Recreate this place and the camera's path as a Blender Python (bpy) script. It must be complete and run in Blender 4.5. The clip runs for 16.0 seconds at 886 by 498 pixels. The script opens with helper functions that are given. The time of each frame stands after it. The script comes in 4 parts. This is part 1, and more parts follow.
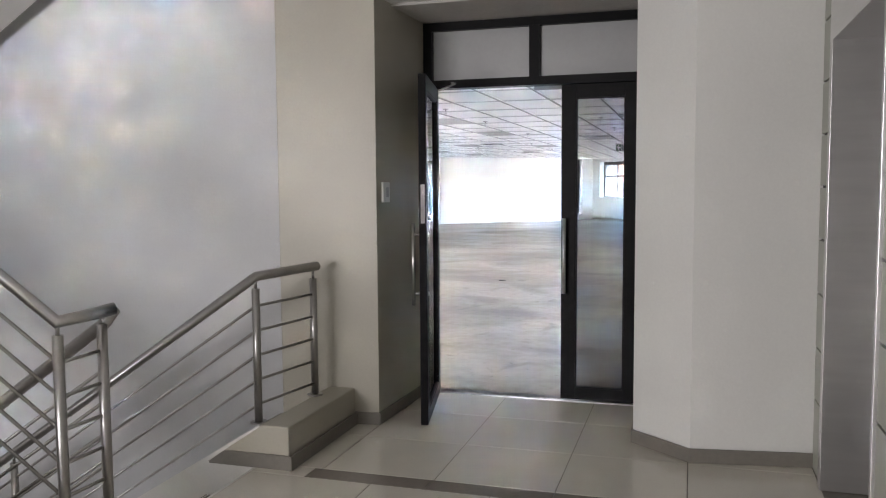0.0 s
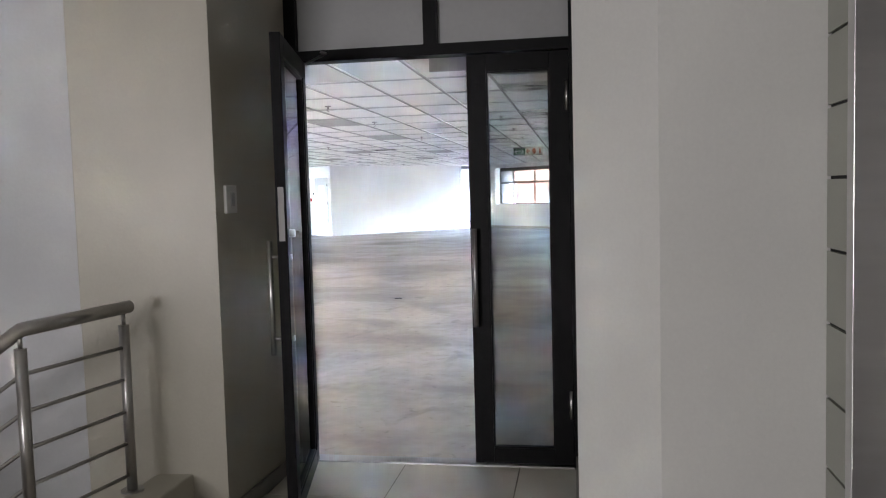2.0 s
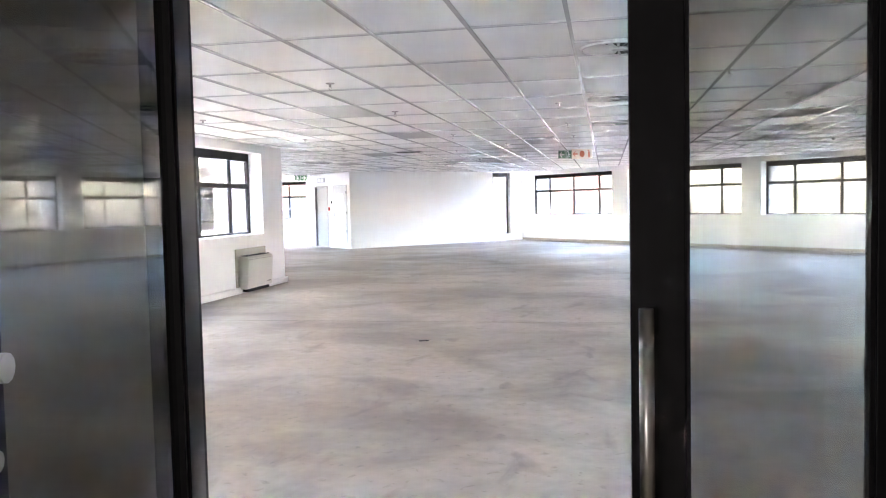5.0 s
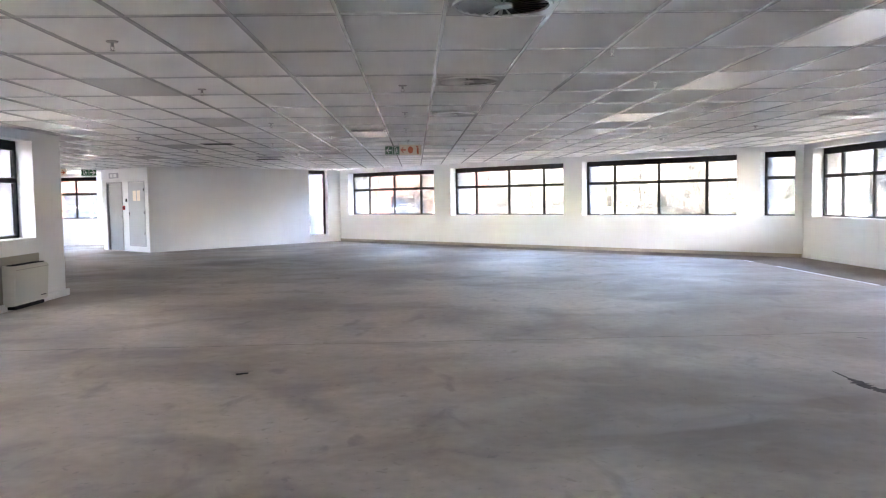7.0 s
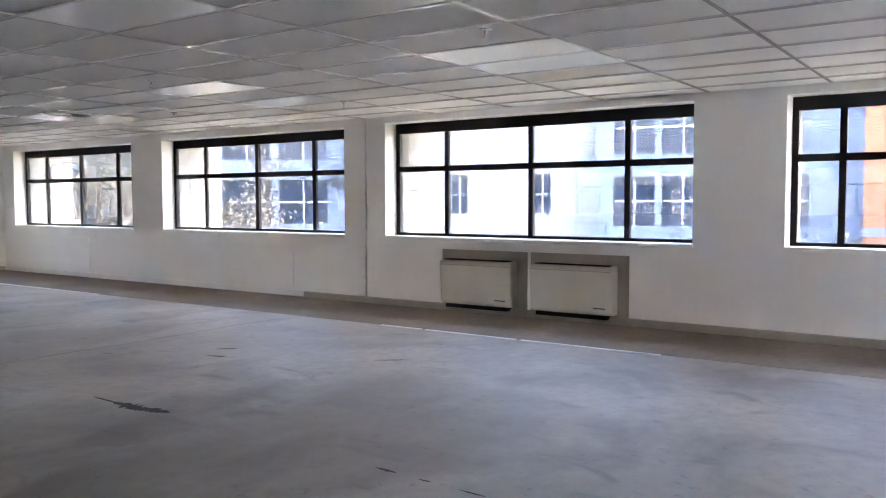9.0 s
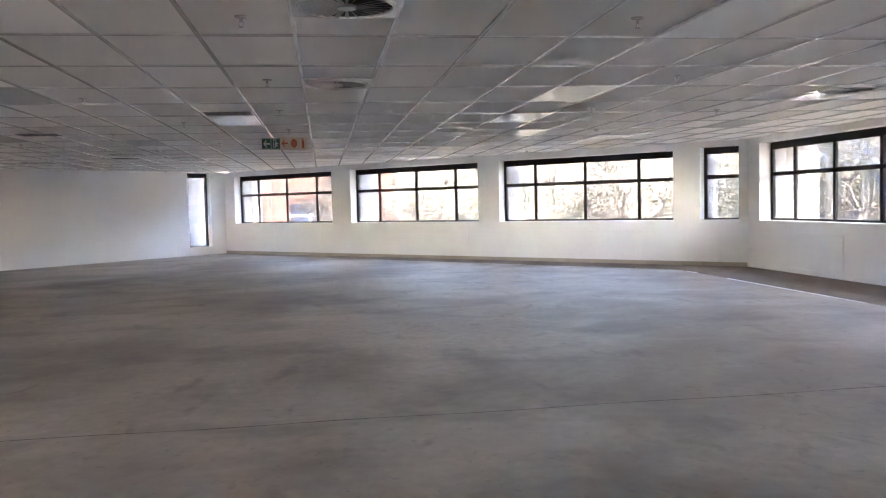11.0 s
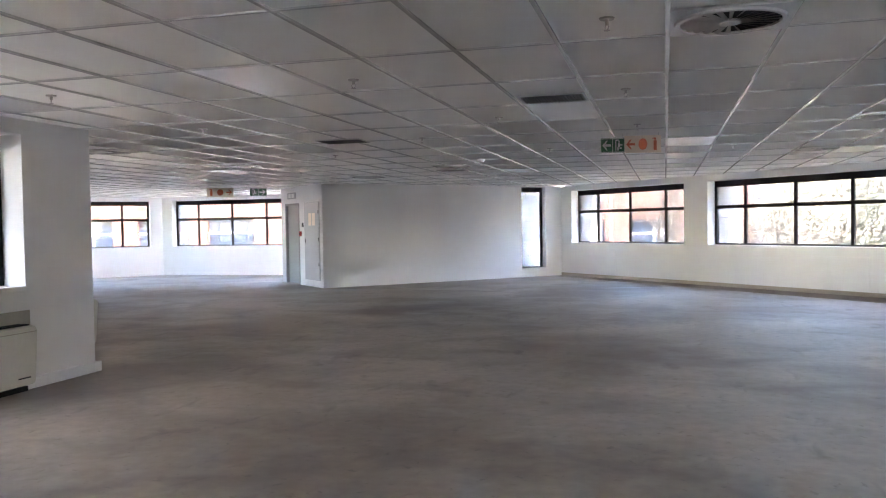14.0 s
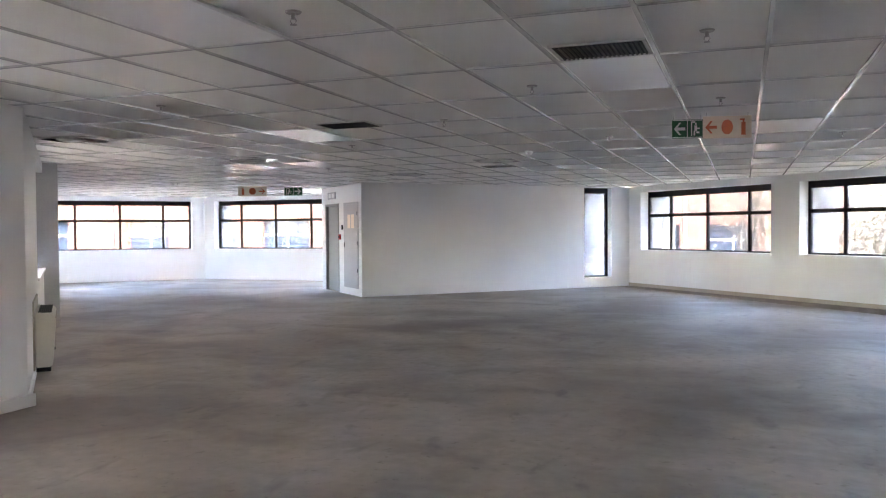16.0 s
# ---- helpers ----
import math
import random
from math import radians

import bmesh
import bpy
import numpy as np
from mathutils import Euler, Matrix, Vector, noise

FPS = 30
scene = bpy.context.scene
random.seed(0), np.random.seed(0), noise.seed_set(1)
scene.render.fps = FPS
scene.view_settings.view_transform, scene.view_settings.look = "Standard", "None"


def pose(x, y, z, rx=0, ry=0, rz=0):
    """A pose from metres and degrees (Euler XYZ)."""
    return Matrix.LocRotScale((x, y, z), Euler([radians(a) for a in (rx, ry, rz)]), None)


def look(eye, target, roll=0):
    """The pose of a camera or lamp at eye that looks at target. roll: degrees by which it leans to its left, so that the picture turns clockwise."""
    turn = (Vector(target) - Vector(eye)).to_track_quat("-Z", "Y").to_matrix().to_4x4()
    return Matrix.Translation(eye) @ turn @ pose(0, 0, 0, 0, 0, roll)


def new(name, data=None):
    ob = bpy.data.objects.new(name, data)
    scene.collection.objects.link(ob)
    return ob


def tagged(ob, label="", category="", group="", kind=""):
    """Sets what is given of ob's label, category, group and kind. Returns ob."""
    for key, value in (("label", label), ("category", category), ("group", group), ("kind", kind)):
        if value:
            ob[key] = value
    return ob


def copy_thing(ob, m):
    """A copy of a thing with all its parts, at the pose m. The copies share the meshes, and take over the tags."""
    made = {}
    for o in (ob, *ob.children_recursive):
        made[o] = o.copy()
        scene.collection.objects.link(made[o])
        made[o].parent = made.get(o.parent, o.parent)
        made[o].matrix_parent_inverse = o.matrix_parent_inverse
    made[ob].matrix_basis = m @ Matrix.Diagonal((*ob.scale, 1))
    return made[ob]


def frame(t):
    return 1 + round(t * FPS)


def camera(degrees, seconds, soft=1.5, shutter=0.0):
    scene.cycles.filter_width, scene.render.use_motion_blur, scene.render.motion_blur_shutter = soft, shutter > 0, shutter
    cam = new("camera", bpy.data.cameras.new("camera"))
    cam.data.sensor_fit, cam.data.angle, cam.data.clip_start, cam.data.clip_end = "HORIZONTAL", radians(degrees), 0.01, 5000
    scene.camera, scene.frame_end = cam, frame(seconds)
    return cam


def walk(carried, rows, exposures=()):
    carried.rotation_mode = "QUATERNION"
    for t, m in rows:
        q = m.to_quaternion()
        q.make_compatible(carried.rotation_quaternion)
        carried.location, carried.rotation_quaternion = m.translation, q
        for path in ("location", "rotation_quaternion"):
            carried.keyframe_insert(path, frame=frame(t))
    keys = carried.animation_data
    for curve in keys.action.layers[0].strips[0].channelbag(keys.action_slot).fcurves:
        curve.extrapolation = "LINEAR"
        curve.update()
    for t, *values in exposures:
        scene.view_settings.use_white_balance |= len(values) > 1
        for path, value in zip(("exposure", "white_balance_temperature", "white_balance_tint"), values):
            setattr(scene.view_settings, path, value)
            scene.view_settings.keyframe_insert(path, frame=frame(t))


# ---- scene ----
cam = camera(57.0, 16.0, soft=1.15)
# seconds, x, y, z, yaw, pitch, roll
ROWS = [
    (0.0, 1.685, 0.252, 1.430, 16.88, -4.47, 0.40),
    (0.5, 1.650, 0.364, 1.417, 11.48, -4.34, 0.69),
    (1.0, 1.606, 0.703, 1.403, 10.38, -4.13, 0.98),
    (1.5, 1.506, 1.107, 1.390, 10.01, -4.01, 1.20),
    (2.0, 1.420, 1.519, 1.391, 9.51, -3.90, 1.54),
    (2.5, 1.332, 1.958, 1.392, 8.98, -3.84, 1.64),
    (3.0, 1.223, 2.398, 1.393, 8.24, -3.56, 1.50),
    (3.5, 1.168, 2.840, 1.394, 8.06, -3.27, 1.90),
    (4.0, 1.073, 3.272, 1.397, 8.49, -3.08, 1.52),
    (4.5, 0.959, 3.690, 1.399, 9.57, -3.10, 1.40),
    (4.7, 0.91, 3.85, 1.40, 10.5, -3.15, 1.35),
    (5.4, 0.73, 4.42, 1.40, 11.5, -3.3, 1.2),
    (6.2, 0.55, 5.03, 1.405, 11.0, -3.45, 1.1),
    (6.8, 0.46, 5.40, 1.406, 5.8, -3.50, 0.95),
    (7.0, 0.442, 5.487, 1.406, -1.92, -3.53, 0.90),
    (7.5, 0.404, 5.715, 1.398, -15.75, -3.66, 0.25),
    (8.0, 0.385, 5.895, 1.391, -31.6, -3.75, -0.05),
    (8.1, 0.388, 5.958, 1.389, -35.85, -3.72, -0.10),
    (8.2, 0.392, 6.02, 1.387, -40.9, -3.68, -0.10),
    (8.7, 0.43, 6.33, 1.375, -55.5, -3.45, 0.1),
    (9.25, 0.50, 6.70, 1.36, -54.0, -3.2, 0.5),
    (9.8, 0.60, 7.12, 1.345, -41.0, -3.0, 1.0),
    (10.3, 0.685, 7.56, 1.340, -25.2, -2.92, 1.35),
    (10.5, 0.714, 7.756, 1.339, -19.18, -2.92, 1.40),
    (11.0, 0.765, 8.284, 1.366, -8.38, -3.21, 1.40),
    (11.5, 0.755, 8.776, 1.375, -4.74, -3.26, 1.03),
    (12.0, 0.739, 9.292, 1.383, 0.04, -3.24, 0.64),
    (12.5, 0.667, 9.805, 1.392, 4.74, -3.21, 0.20),
    (13.0, 0.648, 10.285, 1.409, 10.80, -2.78, 0.42),
    (13.5, 0.625, 10.767, 1.426, 14.58, -2.12, 0.60),
    (14.0, 0.604, 11.255, 1.430, 15.23, -1.65, 0.93),
    (14.5, 0.604, 11.752, 1.434, 15.25, -1.55, 1.10),
    (15.0, 0.556, 12.240, 1.433, 15.66, -1.52, 0.96),
    (15.5, 0.547, 12.729, 1.431, 16.74, -1.48, 0.89),
    (16.0, 0.497, 13.233, 1.430, 20.19, -1.35, 0.40),
]
EXPOSURES = [(0.0, 11.15, 7000, 19), (1.0, 11.0, 7000, 19), (2.5, 10.75, 6900, 19), (4.7, 10.75, 7350, 23), (7.0, 9.45, 7600, 23), (7.5, 9.3, 7600, 22), (8.1, 8.72, 7600, 21), (10.5, 8.98, 7950, 25), (13.0, 8.98, 7650, 22), (16.0, 9.08, 7650, 22)]
walk(cam, [(t, pose(x, y, z, 90 + pitch, roll, yaw)) for t, x, y, z, yaw, pitch, roll in ROWS], EXPOSURES)

# ---- light: clear sky and a sun from the street corner of the building ----
SUN_EL, SUN_AZ = 50.0, 136.0  # azimuth clockwise from +y
world = bpy.data.worlds.new("sky")
world.use_nodes = True
scene.world = world
sky = world.node_tree.nodes.new("ShaderNodeTexSky")
sky.sky_type, sky.sun_disc = "NISHITA", False
sky.sun_elevation, sky.sun_rotation = radians(SUN_EL), radians(SUN_AZ)
back = world.node_tree.nodes["Background"]
back.inputs[1].default_value = 0.15
world.node_tree.links.new(sky.outputs[0], back.inputs[0])
sun_data = bpy.data.lights.new("sun", "SUN")
sun_data.energy, sun_data.angle, sun_data.color = 2.0, radians(0.5), (1.0, 0.95, 0.88)
sun = new("sun", sun_data)
sun.matrix_world = look((math.sin(radians(SUN_AZ)) * 50, math.cos(radians(SUN_AZ)) * 50, 50 * math.tan(radians(SUN_EL))), (0, 0, 0))

# added fill lamp for the lobby, in an invented opening behind the walker's start
lamp_data = bpy.data.lights.new("lobby_fill_light", "AREA")
lamp_data.shape, lamp_data.size, lamp_data.size_y = "RECTANGLE", 2.0, 1.1
lamp_data.energy, lamp_data.color = 0.105, (0.90, 0.96, 1.0)
lamp = new("lobby_fill_light", lamp_data)
lamp.matrix_world = look((-1.5, -2.46, 1.4), (-0.9, 5.0, 1.1))

# ---- materials ----


def material(name, color, rough=0.6, metal=0.0, grain=0.06, scale=40.0, stain=0.08, stain_scale=1.2, bump=0.05, stretch=(1, 1, 1), random_tone=0.0, spec=0.5):
    """A painted, cast or metal surface with fine grain, large soft stains and a light relief."""
    m = bpy.data.materials.new(name)
    m.use_nodes = True
    nt = m.node_tree
    n, ln = nt.nodes, nt.links
    b = n["Principled BSDF"]
    b.inputs["Roughness"].default_value, b.inputs["Metallic"].default_value = rough, metal
    b.inputs["Specular IOR Level"].default_value = spec
    co = n.new("ShaderNodeTexCoord")
    mp = n.new("ShaderNodeMapping")
    mp.inputs["Scale"].default_value = stretch
    ln.new(co.outputs["Object"], mp.inputs[0])
    fine, big = n.new("ShaderNodeTexNoise"), n.new("ShaderNodeTexNoise")
    fine.inputs["Scale"].default_value, fine.inputs["Detail"].default_value = scale, 4
    big.inputs["Scale"].default_value, big.inputs["Detail"].default_value = stain_scale, 5
    ln.new(mp.outputs[0], fine.inputs[0]), ln.new(mp.outputs[0], big.inputs[0])

    def around(src, amount):
        r = n.new("ShaderNodeMapRange")
        r.inputs[1].default_value, r.inputs[2].default_value = 0.3, 0.7
        r.inputs[3].default_value, r.inputs[4].default_value = 1 - amount, 1 + amount
        ln.new(src, r.inputs[0])
        return r.outputs[0]

    mul = n.new("ShaderNodeMath")
    mul.operation = "MULTIPLY"
    ln.new(around(fine.outputs[0], grain), mul.inputs[0]), ln.new(around(big.outputs[0], stain), mul.inputs[1])
    value = mul.outputs[0]
    if random_tone:
        info = n.new("ShaderNodeObjectInfo")
        r = n.new("ShaderNodeMapRange")
        r.inputs[3].default_value, r.inputs[4].default_value = 1 - random_tone, 1 + random_tone
        ln.new(info.outputs["Random"], r.inputs[0])
        m2 = n.new("ShaderNodeMath")
        m2.operation = "MULTIPLY"
        ln.new(value, m2.inputs[0]), ln.new(r.outputs[0], m2.inputs[1])
        value = m2.outputs[0]
    hsv = n.new("ShaderNodeHueSaturation")
    hsv.inputs["Color"].default_value = (*color, 1)
    ln.new(value, hsv.inputs["Value"]), ln.new(hsv.outputs[0], b.inputs["Base Color"])
    if bump:
        bp = n.new("ShaderNodeBump")
        bp.inputs["Strength"].default_value, bp.inputs["Distance"].default_value = bump, 0.01
        ln.new(fine.outputs[0], bp.inputs["Height"]), ln.new(bp.outputs[0], b.inputs["Normal"])
    return m


def glass_material(name, tint=(1, 1, 1), gloss=0.08):
    m = bpy.data.materials.new(name)
    m.use_nodes = True
    n, ln = m.node_tree.nodes, m.node_tree.links
    n.remove(n["Principled BSDF"])
    clear, shine, mix, lw = n.new("ShaderNodeBsdfTransparent"), n.new("ShaderNodeBsdfGlossy"), n.new("ShaderNodeMixShader"), n.new("ShaderNodeLayerWeight")
    clear.inputs[0].default_value = (*tint, 1)
    shine.inputs["Roughness"].default_value = 0.02
    power, amount = n.new("ShaderNodeMath"), n.new("ShaderNodeMapRange")
    power.operation = "POWER"
    power.inputs[1].default_value = 4
    amount.inputs[3].default_value, amount.inputs[4].default_value = 0.04, 0.5
    ln.new(lw.outputs["Facing"], power.inputs[0]), ln.new(power.outputs[0], amount.inputs[0]), ln.new(amount.outputs[0], mix.inputs[0])
    ln.new(clear.outputs[0], mix.inputs[1]), ln.new(shine.outputs[0], mix.inputs[2])
    ln.new(mix.outputs[0], n["Material Output"].inputs[0])
    return m


def concrete_floor():
    m = material("screed", (0.43, 0.375, 0.32), 0.6, spec=0.5, grain=0.10, scale=9.0, stain=0.18, stain_scale=0.35, bump=0.06)
    n, ln = m.node_tree.nodes, m.node_tree.links
    b = n["Principled BSDF"]
    co = n.new("ShaderNodeTexCoord")
    src = b.inputs["Base Color"].links[0].from_socket
    last = src
    # dark scuffed patches, pale dusty trowel marks, brown glue residue
    for sc, lo, hi, tone, amount, st in ((0.30, 0.46, 0.66, (0.13, 0.10, 0.078), 0.68, (1, 0.9, 1)), (0.9, 0.48, 0.66, (0.13, 0.105, 0.09), 0.45, (0.9, 1.1, 1)), (1.1, 0.52, 0.72, (0.48, 0.43, 0.38), 0.45, (0.7, 1.1, 1)), (0.22, 0.48, 0.66, (0.27, 0.20, 0.15), 0.5, (1, 1, 1)), (3.5, 0.60, 0.72, (0.12, 0.10, 0.09), 0.4, (1, 0.5, 1)), (14, 0.62, 0.72, (0.10, 0.09, 0.08), 0.35, (1, 1, 1))):
        mp, no, r, mx = n.new("ShaderNodeMapping"), n.new("ShaderNodeTexNoise"), n.new("ShaderNodeMapRange"), n.new("ShaderNodeMix")
        mp.inputs["Scale"].default_value, mp.inputs["Location"].default_value = st, (sc * 7.3, sc * 3.1, 0)
        no.inputs["Scale"].default_value, no.inputs["Detail"].default_value, no.inputs["Distortion"].default_value = sc, 6, 0.6
        r.inputs[1].default_value, r.inputs[2].default_value, r.inputs[4].default_value = lo, hi, amount
        mx.data_type = "RGBA"
        ln.new(co.outputs["Object"], mp.inputs[0]), ln.new(mp.outputs[0], no.inputs[0]), ln.new(no.outputs[0], r.inputs[0])
        ln.new(r.outputs[0], mx.inputs["Factor"]), ln.new(last, mx.inputs["A"])
        mx.inputs["B"].default_value = (*tone, 1)
        last = mx.outputs["Result"]
    ln.new(last, b.inputs["Base Color"])
    return m


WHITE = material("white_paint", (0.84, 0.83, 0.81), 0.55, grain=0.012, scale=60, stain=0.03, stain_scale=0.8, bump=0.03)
BEIGE = material("landing_paint", (0.60, 0.587, 0.553), 0.5, grain=0.02, scale=70, stain=0.03, stain_scale=0.9, bump=0.06)
SCREED = concrete_floor()
BROWN_EDGE = material("brown_floor_edge", (0.20, 0.155, 0.115), 0.7, grain=0.12, scale=12, stain=0.2, stain_scale=0.8, bump=0.1)
TILE_CEIL = material("ceiling_tile", (0.85, 0.845, 0.83), 0.75, grain=0.04, scale=120, stain=0.05, stain_scale=0.6, bump=0.08)
T_BAR = material("t_bar_enamel", (0.66, 0.66, 0.65), 0.15, grain=0.02, stain=0.05, bump=0)
DIFFUSER = material("light_diffuser", (0.82, 0.82, 0.80), 0.22, grain=0.03, scale=200, stain=0.02, bump=0.1)
BLACK = material("black_aluminium", (0.005, 0.005, 0.0055), 0.42, grain=0.1, stain=0.1, bump=0.02, spec=0.08)
FRAME = material("window_frame_bronze", (0.012, 0.011, 0.012), 0.5, grain=0.1, stain=0.1, bump=0.02, spec=0.2)
STEEL = material("brushed_steel", (0.66, 0.65, 0.65), 0.30, 0.9, grain=0.015, scale=60, stain=0.06, stain_scale=1.4, bump=0.004, stretch=(1, 1, 12))
CHROME = material("satin_chrome", (0.38, 0.37, 0.36), 0.3, 1.0, grain=0.04, bump=0)
# landing paint cooled and darkened: bluish daylight and weaker light put into the colour
STAIR_WALL_DIM = material("stairwell_paint_dim", (0.46, 0.465, 0.475), 0.5, grain=0.02, scale=70, stain=0.03, stain_scale=0.9, bump=0.05)
# left beige darkened, right off-white lightened: uneven lobby light put into the paints
PIER_BEIGE_DIM = material("beige_paint_dim", (0.385, 0.36, 0.30), 0.42, grain=0.02, scale=70, stain=0.04, stain_scale=0.9, bump=0.05)
PIER_WHITE_LIT = material("off_white_paint_lit", (0.64, 0.635, 0.61), 0.5, grain=0.02, scale=70, stain=0.03, stain_scale=0.9, bump=0.05)
TAN_SKIRT = material("tan_painted_skirting", (0.42, 0.36, 0.28), 0.5, grain=0.05, stain=0.1, bump=0.03)
LIFT_PANEL = material("lift_cladding", (0.34, 0.345, 0.30), 0.4, grain=0.03, scale=90, stain=0.04, bump=0.03)
DARK = material("dark_joint", (0.012, 0.012, 0.012), 0.8, bump=0)
SKIRT = material("grey_skirting_tile", (0.17, 0.155, 0.135), 0.45, grain=0.06, stain=0.1, bump=0.03, random_tone=0.05)
TILE = material("porcelain_tile", (0.52, 0.49, 0.43), 0.16, grain=0.02, scale=90, stain=0.04, stain_scale=2, bump=0.01, random_tone=0.04)
BAND = material("dark_porcelain", (0.17, 0.15, 0.13), 0.25, grain=0.05, stain=0.08, bump=0.02, random_tone=0.05)
GROUT = material("grout", (0.16, 0.145, 0.125), 0.9, grain=0.1, bump=0.05)
GREY_PANEL = material("grey_panel", (0.30, 0.30, 0.30), 0.35, grain=0.02, stain=0.04, bump=0.01)
DOOR_GREY = material("grey_door_paint", (0.30, 0.29, 0.28), 0.45, grain=0.03, stain=0.06, bump=0.02)
CABINET_GREY = material("grey_cabinet_steel", (0.42, 0.42, 0.42), 0.4, grain=0.02, stain=0.04, bump=0.02)
FCU_CREAM = material("cream_casing", (0.60, 0.58, 0.50), 0.45, grain=0.02, stain=0.05, bump=0.02)
FCU_TAN = material("tan_backing", (0.36, 0.33, 0.27), 0.6, grain=0.04, stain=0.08, bump=0.03)
PLASTIC = material("white_plastic", (0.78, 0.78, 0.76), 0.35, grain=0.02, bump=0)
GREEN = material("sign_green", (0.015, 0.10, 0.045), 0.4, grain=0.02, bump=0)
ORANGE = material("sign_orange", (0.60, 0.13, 0.04), 0.4, grain=0.02, bump=0)
SIGN_CREAM = material("sign_cream", (0.86, 0.74, 0.60), 0.4, grain=0.02, bump=0)
RED = material("red_plastic", (0.45, 0.02, 0.02), 0.4, bump=0)
GLASS = glass_material("window_glass", (0.20, 0.212, 0.22))
CLEAR_GLASS = glass_material("clear_glass", (0.36, 0.385, 0.41))
DOOR_GLASS = glass_material("door_glass", (0.66, 0.67, 0.655))
PLASTER_OUT = material("exterior_plaster", (0.42, 0.405, 0.385), 0.8, grain=0.05, stain=0.1, bump=0.1)
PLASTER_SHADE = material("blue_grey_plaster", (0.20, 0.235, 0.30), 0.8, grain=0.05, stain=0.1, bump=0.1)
BRICK = material("facing_brick", (0.17, 0.08, 0.058), 0.85, grain=0.15, scale=18, stain=0.1, bump=0.2)
ORANGE_WALL = material("terracotta_paint", (0.5, 0.16, 0.08), 0.8, grain=0.05, stain=0.1, bump=0.1)
BLUE_GLASS = material("dark_window_glass", (0.03, 0.045, 0.07), 0.08, grain=0.05, bump=0)
ROOF = material("roof_sheet", (0.25, 0.24, 0.23), 0.6, grain=0.1, bump=0.1)
GROUND = material("ground_dry_grass", (0.13, 0.11, 0.07), 0.95, grain=0.3, scale=3, stain=0.3, stain_scale=0.2, bump=0.2)
BARK = material("bark", (0.13, 0.11, 0.09), 0.9, grain=0.25, scale=12, bump=0.3)
LEAF = material("dry_leaf", (0.085, 0.078, 0.052), 0.7, grain=0.2, scale=3, stain=0.35, stain_scale=0.6, bump=0)
LEAF_GREEN = material("green_leaf", (0.05, 0.06, 0.03), 0.6, grain=0.2, scale=3, stain=0.35, stain_scale=0.6, bump=0)
GOUGE = material("torn_screed", (0.05, 0.044, 0.038), 0.9, grain=0.3, scale=20, stain=0.3, stain_scale=6, bump=0.3)
PAPER = material("printed_card", (0.75, 0.73, 0.62), 0.5, grain=0.02, bump=0)

# ---- building helpers ----


def part(name, bm, mat, parent=None, label=""):
    me = bpy.data.meshes.new(name)
    bm.to_mesh(me)
    bm.free()
    me.materials.append(mat)
    ob = new(name, me)
    ob.parent = parent
    if label:
        ob["label"] = label
    return ob


def boxes(*specs, bevel=0.0):
    """One bmesh of boxes given as (x0, x1, y0, y1, z0, z1)."""
    bm = bmesh.new()
    for x0, x1, y0, y1, z0, z1 in specs:
        bmesh.ops.create_cube(bm, size=1, matrix=Matrix.Translation(((x0 + x1) / 2, (y0 + y1) / 2, (z0 + z1) / 2)) @ Matrix.Diagonal((x1 - x0, y1 - y0, z1 - z0, 1)))
    if bevel:
        bmesh.ops.bevel(bm, geom=bm.edges[:], offset=bevel, segments=2, profile=0.5, affect="EDGES")
    return bm


def tube(points, radius, sides=12, bm=None):
    """A round bar through the points, mitred at the bends."""
    bm = bm or bmesh.new()
    pts = [Vector(p) for p in points]
    rings = []
    for i, p in enumerate(pts):
        a = (p - pts[i - 1]).normalized() if i else (pts[1] - p).normalized()
        b = (pts[i + 1] - p).normalized() if i + 1 < len(pts) else a
        d = (a + b).normalized()
        up = Vector((0, 0, 1)) if abs(d.z) < 0.95 else Vector((1, 0, 0))
        u = d.cross(up).normalized()
        v = d.cross(u).normalized()
        rings.append([bm.verts.new(p + radius * (math.cos(k * 2 * math.pi / sides) * u + math.sin(k * 2 * math.pi / sides) * v)) for k in range(sides)])
    for r0, r1 in zip(rings, rings[1:]):
        for k in range(sides):
            f = bm.faces.new((r0[k], r0[(k + 1) % sides], r1[(k + 1) % sides], r1[k]))
            f.smooth = True
    bm.faces.new(rings[0]), bm.faces.new(rings[-1][::-1])
    bmesh.ops.recalc_face_normals(bm, faces=bm.faces[:])
    return bm


def disc(radius, z0, z1, sides=32, top=None):
    bm = bmesh.new()
    bmesh.ops.create_cone(bm, cap_ends=True, segments=sides, radius1=radius, radius2=radius if top is None else top, depth=z1 - z0, matrix=Matrix.Translation((0, 0, (z0 + z1) / 2)))
    return bm


def prism(poly, z0, z1):
    """An upright prism over a plan polygon."""
    bm = bmesh.new()
    low, high = [bm.verts.new((x, y, z0)) for x, y in poly], [bm.verts.new((x, y, z1)) for x, y in poly]
    bm.faces.new(low[::-1]), bm.faces.new(high)
    for i in range(len(poly)):
        j = (i + 1) % len(poly)
        bm.faces.new((low[i], low[j], high[j], high[i]))
    bmesh.ops.recalc_face_normals(bm, faces=bm.faces[:])
    return bm


def thing(name, m, label, category, group="", kind=""):
    ob = new(name)
    ob.empty_display_size = 0.1
    ob.matrix_world = m
    return tagged(ob, label, category, group, kind)


def wall_frame(p0, p1):
    """Local axes of a wall seen from inside: x to the right along it, y outwards, z up."""
    d = Vector((p1[0] - p0[0], p1[1] - p0[1]))
    return Matrix.Translation((p0[0], p0[1], 0)) @ Matrix.Rotation(math.atan2(d.y, d.x), 4, "Z"), d.length


